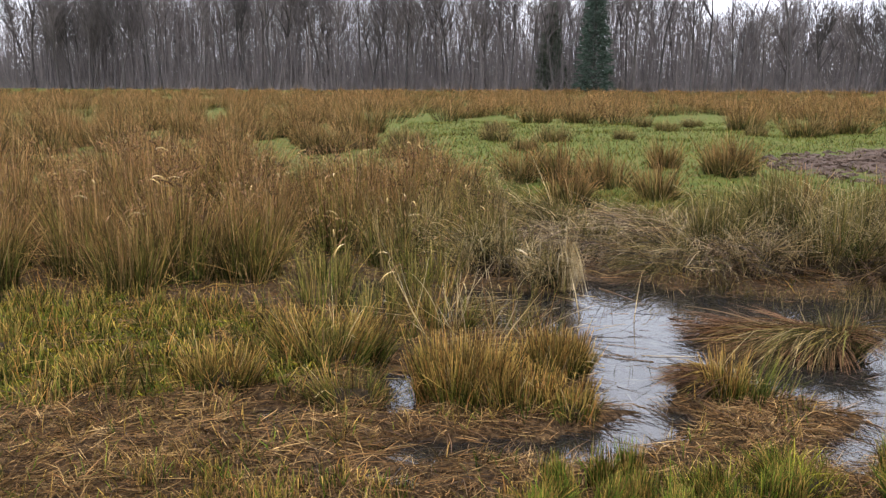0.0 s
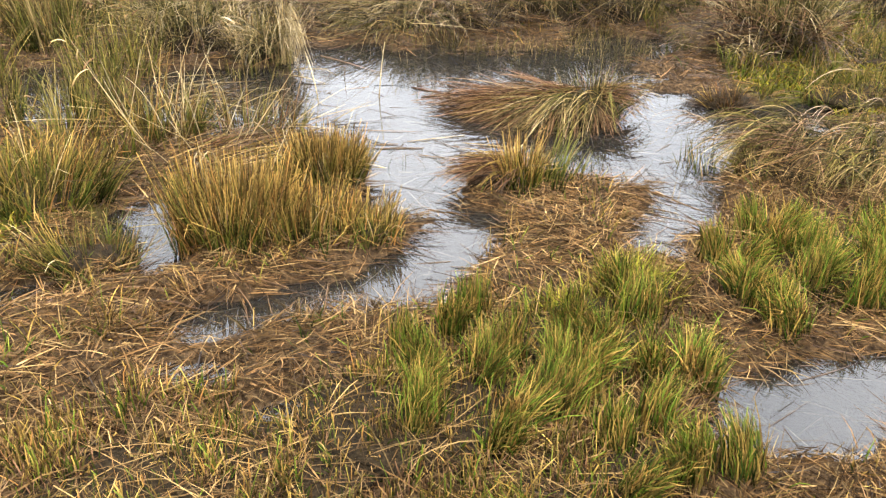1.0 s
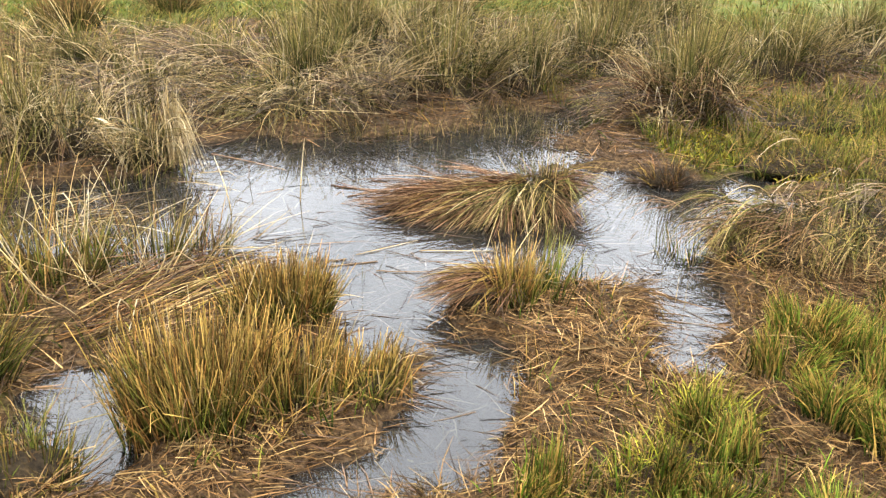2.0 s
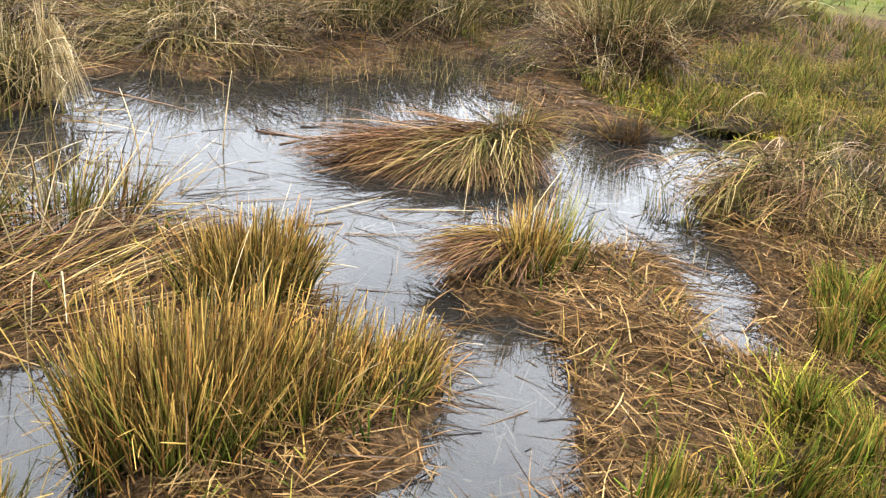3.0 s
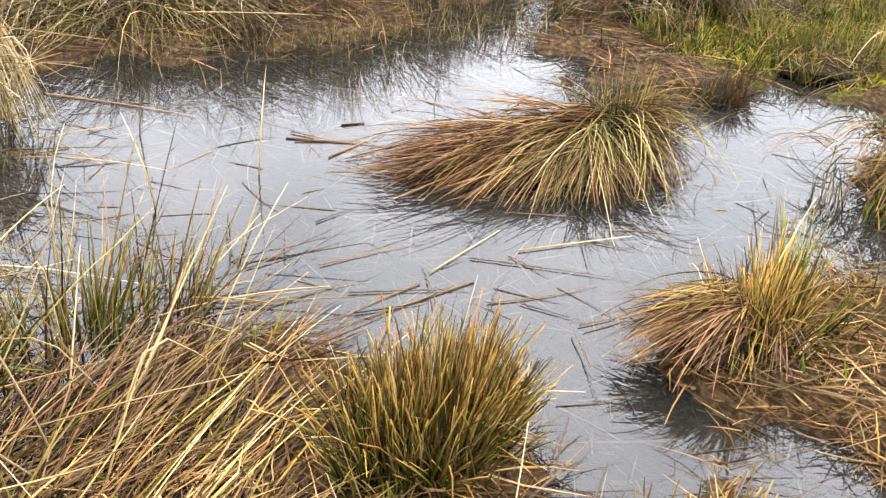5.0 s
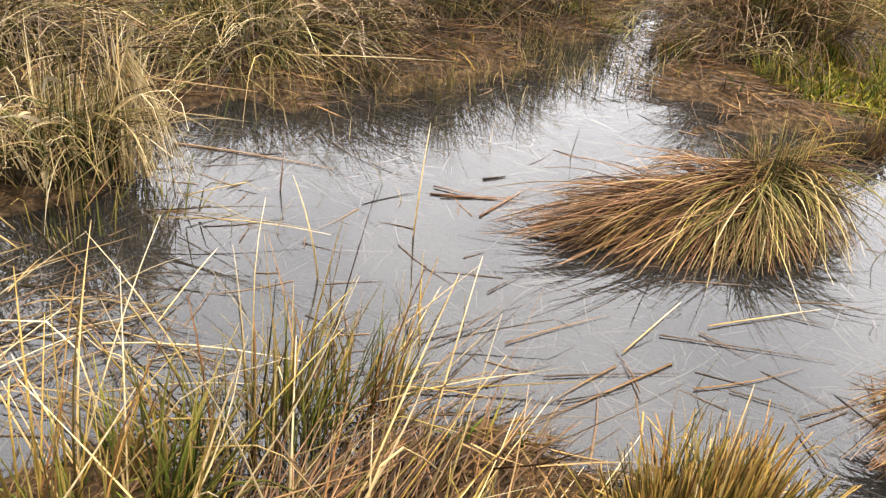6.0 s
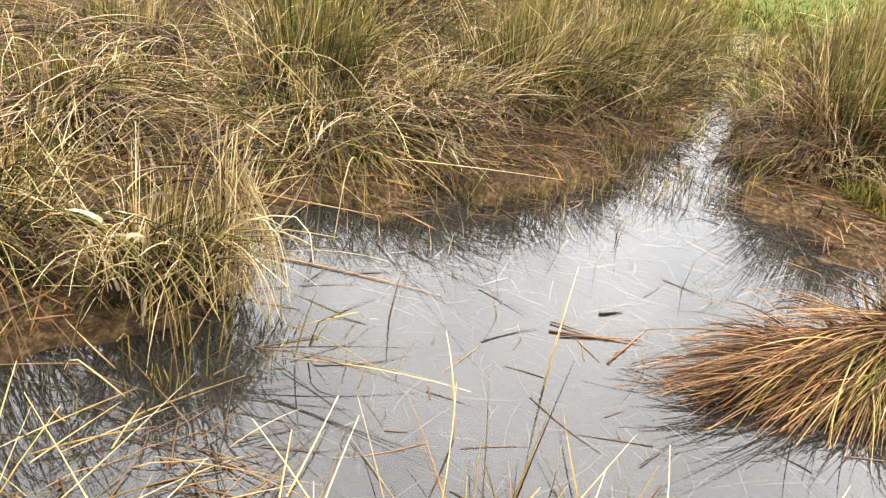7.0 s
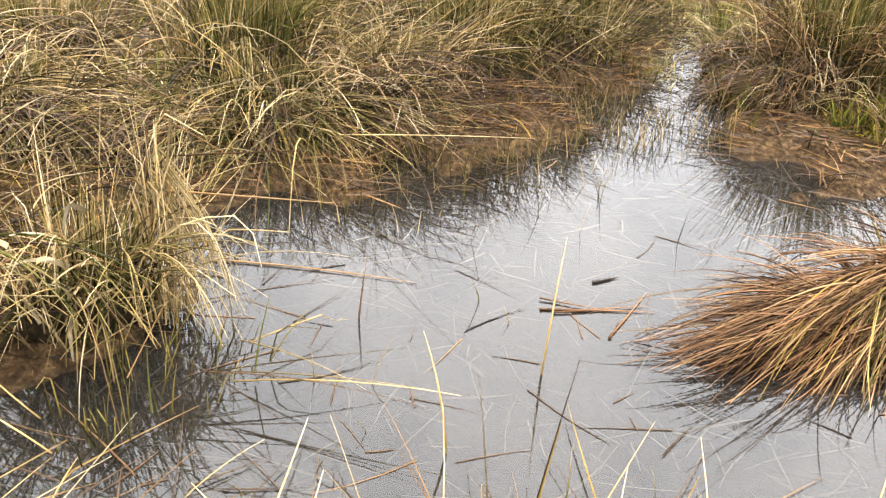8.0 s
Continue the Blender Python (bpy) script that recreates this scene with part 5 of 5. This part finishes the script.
    b = on_ground(rng, 64000, -9, 14, 5.5, 30, lambda x, y, d: (cover_at(x, y)[1] > 0.5) & (cover_at(x, y)[2] < 0.5) & (x > -1.0 - 0.17 * y))
    n = len(b)
    stuff("meadow_grass", "short bright green meadow grass", "grass", stem_mesh("meadow_grass", b, any_way(n), rng.uniform(0, 40, n), rng.uniform(20, 80, n), rng.uniform(0.04, 0.10, n), 0.006, MEADOW, rng, seg=2, sides=2))


carpets()


# ---- single stems on and in the water ----
def single_stem(x, y, z, az, length, radius, mat, label, lean=(90, 90), seed=0, seg=6, kink=0.0):
    rng = np.random.default_rng(seed)
    me = stem_mesh("fallen_reed", np.array([[0.0, 0.0, 0.0]]), radians(az), lean[0], lean[1], length, radius, mat, rng, seg=seg, turn=0.1, kink=kink)
    ob = new("fallen_reed", me)
    ob.location = (x, y, z)
    return tagged(ob, label, "reed", "single reeds on the pool")


single_stem(1.04, 5.03, 0.003, 172, 0.42, 0.0026, LITTER, "thick brown rush stem afloat on the pool", seed=12)
single_stem(0.93, 5.1, 0.003, 175, 0.24, 0.0022, LITTER, "brown rush stem afloat on the pool", seed=17)
single_stem(1.16, 5.94, 0.003, -42, 0.28, 0.003, BROWN_RUSH, "rust-red rush stem afloat on the pool", seed=29)
single_stem(1.17, 5.91, 0.004, -35, 0.24, 0.003, BROWN_RUSH, "rust-red rush stem afloat on the pool", seed=55)
single_stem(1.20, 5.97, 0.005, -62, 0.16, 0.0025, BROWN_RUSH, "rust-red rush stem afloat on the pool", seed=71)
single_stem(1.18, 5.76, 0.003, 10, 0.26, 0.003, BROWN_RUSH, "brown rush stem afloat on the pool", seed=87)
single_stem(1.37, 5.93, 0.003, -20, 0.08, 0.005, DARK_LITTER, "dark narrow leaf afloat on the pool", seed=7)
single_stem(0.72, 6.62, 0.004, -48, 0.50, 0.003, DARK_LITTER, "dark wet stem lying in the pool", seed=8)
single_stem(0.81, 6.19, -0.02, 0, 0.17, 0.003, DARK_LITTER, "dark stem with a bud standing in the pool", (4, 8), 9)
single_stem(0.95, 5.78, -0.02, 20, 0.33, 0.003, DRY_RUSH, "bleached stem standing in the pool", (3, 10), 178)
single_stem(0.62, 5.75, -0.02, 150, 0.30, 0.003, DRY_RUSH, "bleached stem standing in the pool", (5, 20), 189)
single_stem(0.98, 5.12, 0.004, 8, 0.30, 0.0021, DRY_RUSH, "pale straw afloat on the pool", seed=193)
single_stem(1.24, 5.06, 0.005, -22, 0.34, 0.0023, DRY_RUSH, "pale straw afloat on the pool", seed=209)
for number, (x, y, az, length) in enumerate(((1.11, 5.11, -50, 0.40), (1.06, 4.90, -66, 0.15), (1.10, 4.76, -19, 0.18), (0.77, 5.17, -32, 0.30), (0.79, 5.30, -10, 0.30), (0.73, 5.10, -26, 0.18), (1.20, 5.06, -85, 0.13), (0.91, 5.47, 3, 0.14), (1.44, 4.98, -64, 0.12))):
    single_stem(x, y, 0.004, az, length, 0.0019, LITTER if number % 3 else BROWN_RUSH, "brown broken rush stem afloat on the pool", seed=300 + number)
single_stem(1.0, 4.95, 0.004, -30, 0.30, 0.0022, LITTER, "brown stem afloat beside the tussock", seed=235)


# ---- the wood ----
def tube(bm, points, radii, sides=4):
    """A tapering limb along points."""
    rings = []
    for k, (p, r) in enumerate(zip(points, radii)):
        d = (points[min(k + 1, len(points) - 1)] - points[max(k - 1, 0)]).normalized()
        u = d.orthogonal().normalized()
        w = d.cross(u)
        rings.append([bm.verts.new(p + (u * math.cos(6.283 * c / sides) + w * math.sin(6.283 * c / sides)) * r) for c in range(sides)])
    for a, b in zip(rings, rings[1:]):
        for c in range(sides):
            bm.faces.new((a[c], a[(c + 1) % sides], b[(c + 1) % sides], b[c]))


def limb(rnd, start, way, length, steps, bend, lift):
    pts, d = [start], way.normalized()
    for _ in range(steps):
        d = (d + Vector((rnd.gauss(0, bend), rnd.gauss(0, bend), rnd.gauss(lift, bend)))).normalized()
        pts.append(pts[-1] + d * (length / steps))
    return pts


def part(name, bm, mat, parent, label=""):
    me = bpy.data.meshes.new(name)
    bm.to_mesh(me)
    bm.free()
    me.polygons.foreach_set("use_smooth", [True] * len(me.polygons))
    me.materials.append(mat)
    ob = new(name, me)
    ob.parent = parent
    return tagged(ob, label) if label else ob


def bare_tree(seed, height, girth, forks, fork_at, label):
    rnd = random.Random(seed)
    t = new("bare_tree")
    tagged(t, label, "tree", "trees of the wood")
    trunk, limbs, twigs = bmesh.new(), bmesh.new(), bmesh.new()
    stemsets = [limb(rnd, Vector((0, 0, -0.2)), Vector((rnd.gauss(0, 0.06), rnd.gauss(0, 0.06), 1)), height, 9, 0.05, 0.03)]
    tube(trunk, stemsets[0], [girth * (1.25 if k == 0 else 1 - 0.095 * k) for k in range(10)], 6)
    for f in range(forks):
        k = rnd.randint(fork_at, 6)
        az = rnd.uniform(0, 6.283)
        pts = limb(rnd, stemsets[0][k], Vector((math.cos(az) * 0.5, math.sin(az) * 0.5, 1)), height * rnd.uniform(0.35, 0.6), 6, 0.12, 0.05)
        tube(limbs, pts, [girth * (0.55 - 0.075 * j) for j in range(7)], 4)
        stemsets.append(pts)
    for pts in stemsets:
        for _ in range(20 if pts is stemsets[0] else 12):
            k = rnd.randint(3 if pts is stemsets[0] else 2, len(pts) - 1)
            az = rnd.uniform(0, 6.283)
            br = limb(rnd, pts[k].lerp(pts[k - 1], rnd.random()), Vector((math.cos(az), math.sin(az), rnd.uniform(0.5, 1.8))), height * rnd.uniform(0.08, 0.2), 4, 0.2, 0.12)
            tube(twigs, br, [0.05, 0.04, 0.03, 0.022, 0.012], 3)
            for _ in range(4):
                j = rnd.randint(1, 4)
                az2 = az + rnd.gauss(0, 0.9)
                tw = limb(rnd, br[j], Vector((math.cos(az2), math.sin(az2), rnd.uniform(0.4, 2.0))), height * rnd.uniform(0.04, 0.10), 2, 0.25, 0.1)
                tube(twigs, tw, [0.024, 0.018, 0.009], 3)
    part("trunk", trunk, BARK, t)
    boughs = tagged(part("branchwork", limbs, BARK, t), kind="stuff")
    tagged(part("twigwork", twigs, TWIG, boughs), "fine grey-brown twigs", kind="stuff")
    return t


def wood_edge(x):
    """How far off the edge of the wood stands."""
    return 128 - 0.16 * x


def make_wood():
    rnd = random.Random(5)
    tall = [bare_tree(1, 20, 0.17, 4, 4, "tall bare grey-brown tree of the wood"), bare_tree(2, 22, 0.19, 3, 4, "tall slim bare tree of the wood"),
            bare_tree(3, 18, 0.22, 6, 2, "bare forked tree with spreading limbs"), bare_tree(4, 21, 0.14, 3, 5, "thin straight bare tree of the wood")]
    low = [bare_tree(6, 12.5, 0.16, 5, 2, "lower bare tree with a bushy crown"), bare_tree(7, 13.5, 0.13, 4, 3, "young slim bare tree")]
    used = set()
    for k in range(265):
        x = rnd.uniform(-112, 62) if k < 215 else rnd.uniform(-116, -40 - (k % 2) * 38)
        kind = rnd.choice(low if x > 13 and rnd.random() < 0.88 else tall)
        deep = rnd.uniform(0, 1) ** 1.3 * 34
        m = pose(x, wood_edge(x) + deep, -0.9, 0, 0, rnd.uniform(0, 360))
        s = rnd.uniform(0.72, 1.15)
        if kind not in used:
            used.add(kind)
            kind.matrix_basis = m
        else:
            kind.scale = (s, s, s)
            copy_thing(kind, m)
            kind.scale = (1, 1, 1)
    rng = np.random.default_rng(110)
    n = 9000
    x = rng.uniform(-135, 85, n)
    y = wood_edge(x) + 3 + rng.random(n) * 45
    h = np.where(x > 13, rng.uniform(4, 14, n), rng.uniform(5, 17, n))
    b = np.column_stack([x, y, np.full(n, -1.0)])
    me = stem_mesh("undergrowth", b, rng.uniform(0, 6.28, n), rng.normal(0, 4, n), rng.normal(0, 14, n), h, rng.uniform(0.03, 0.085, n), SAPLING, rng, seg=4, sides=2, turn=1.5)
    stuff("undergrowth", "thicket of thin grey saplings in the wood", "thicket", me)
    n = 135000
    x = 110 - 245 * rng.random(n) ** 0.85
    top = np.where(x > 13, 13.5, np.where(x < -42, 19.0, 16.0)) * (0.85 + 0.25 * rough(x, x * 0, 9.0, 51))
    b = np.column_stack([x, wood_edge(x) + 2 + rng.random(n) * 42, top * rng.random(n) ** 1.35 - 0.9])
    lean = rng.uniform(8, 62, n)
    me = stem_mesh("twig_haze", b, rng.uniform(0, 6.28, n), lean, lean + rng.normal(0, 18, n), rng.uniform(0.9, 2.8, n), rng.uniform(0.016, 0.042, n), SAPLING, rng, seg=2, sides=2, turn=0.5)
    stuff("twigs", "haze of fine bare twigs through the wood", "twigs", me)
    n = 14000
    b = np.column_stack([rng.uniform(-135, 85, n), np.zeros(n), np.full(n, -1.0)])
    b[:, 1] = wood_edge(b[:, 0]) + rng.random(n) * 20
    me = stem_mesh("brushwood", b, rng.uniform(0, 6.28, n), rng.uniform(0, 40, n), rng.uniform(20, 80, n), rng.uniform(0.8, 3.4, n), 0.028, SAPLING, rng, seg=2, sides=2)
    stuff("brushwood", "low grey-brown brush under the trees", "brush", me)


def sapling_material():
    """Grey bark that hardly varies from stem to stem."""
    m = Mat("sapling_bark")
    uv = m.tree.nodes.new("ShaderNodeUVMap")
    sep = m.tree.nodes.new("ShaderNodeSeparateXYZ")
    m.link(uv.outputs[0], sep.inputs[0])
    m.link(m.ramp(sep.outputs[0], (0.0, (0.11, 0.097, 0.096)), (0.6, (0.17, 0.149, 0.145)), (1.0, (0.235, 0.197, 0.182))), m.bsdf.inputs["Base Color"])
    m.bsdf.inputs["Roughness"].default_value = 0.9
    m.bsdf.inputs["Specular IOR Level"].default_value = 0.1
    return m.mat


SAPLING = sapling_material()


def conifer(x, y, height, r, seed, label, mat):
    rnd = random.Random(seed)
    t = new("conifer")
    t.location = (x, y, -0.9)
    tagged(t, label, "tree")
    trunk = bmesh.new()
    tube(trunk, [Vector((0, 0, height * k / 6 - 0.2)) for k in range(7)], [0.2 * (1 - k / 6.5) for k in range(7)], 6)
    part("trunk", trunk, BARK, t)
    rng = np.random.default_rng(seed)
    n = 9000
    up = rng.random(n) ** 1.2
    az = rng.uniform(0, 6.28, n)
    reach = r * (1 - up) ** 0.8 * (0.75 + 0.25 * np.sin(up * 70 + 3 * np.sin(az * 3))) * rng.random(n) ** 0.35 + 0.05
    b = np.column_stack([reach * np.cos(az), reach * np.sin(az), 0.5 + up * (height - 0.6) - reach * 0.25])
    ob = new("crown", stem_mesh("crown", b, az + rng.normal(0, 0.5, n), rng.uniform(50, 90, n), rng.uniform(80, 130, n), rng.uniform(0.25, 0.7, n), 0.08, mat, rng, seg=2, sides=2))
    ob.parent = t
    return t


make_wood()
conifer(-2.4, 127, 20.5, 3.1, 8, "dark blue-green spruce at the wood's edge", NEEDLE)
conifer(-9.0, 135, 13.0, 2.9, 9, "ivy-clad evergreen tree in the wood", IVY)


# ---- churned mud ----
def mud_clods():
    rnd = random.Random(12)
    ball = bmesh.new()
    bmesh.ops.create_icosphere(ball, subdivisions=2, radius=1.0)
    ball.verts.ensure_lookup_table()
    spots, sides = [v.co.copy() for v in ball.verts], [[v.index for v in f.verts] for f in ball.faces]
    ball.free()
    points, faces = [], []
    for k in range(1500):
        a, q = rnd.uniform(0, 6.283), rnd.random() ** 0.5
        heap = k > 1150
        x, y = (6.9 + 1.5 * q * math.cos(a), 16.3 + 1.2 * q * math.sin(a)) if heap else (6.4 + 3.2 * q * math.cos(a), 15.7 + 3.4 * q * math.sin(a))
        s, lie = rnd.uniform(0.03, 0.13) if heap else rnd.uniform(0.02, 0.06), rnd.uniform(0, 3.14)
        z = float(ground_z(x, y))
        first = len(points)
        for co in spots:
            f = 1 + 0.7 * noise.noise(co * 1.6 + Vector((x * 3, y * 3, 0))) + 0.35 * noise.noise(co * 4.0 + Vector((y, x, 0)))
            px, py = co.x * s * f * 1.5, co.y * s * f
            points.append((x + px * math.cos(lie) - py * math.sin(lie), y + px * math.sin(lie) + py * math.cos(lie), z + co.z * s * 0.8 * f))
        faces += [[first + c for c in side] for side in sides]
    m = Mat("mud")
    fine = m.noise(14.0, 6.0)
    m.link(m.ramp(fine, (0.3, (0.034, 0.022, 0.015)), (0.7, (0.10, 0.066, 0.046))), m.bsdf.inputs["Base Color"])
    m.bsdf.inputs["Roughness"].default_value = 0.8
    m.bsdf.inputs["Specular IOR Level"].default_value = 0.2
    m.bump(fine, 0.7, 0.03)
    me = bpy.data.meshes.new("mud_clods")
    me.from_pydata(points, [], faces)
    me.materials.append(m.mat)
    stuff("mud_clods", "churned clods of wet brown mud", "mud", me)


mud_clods()
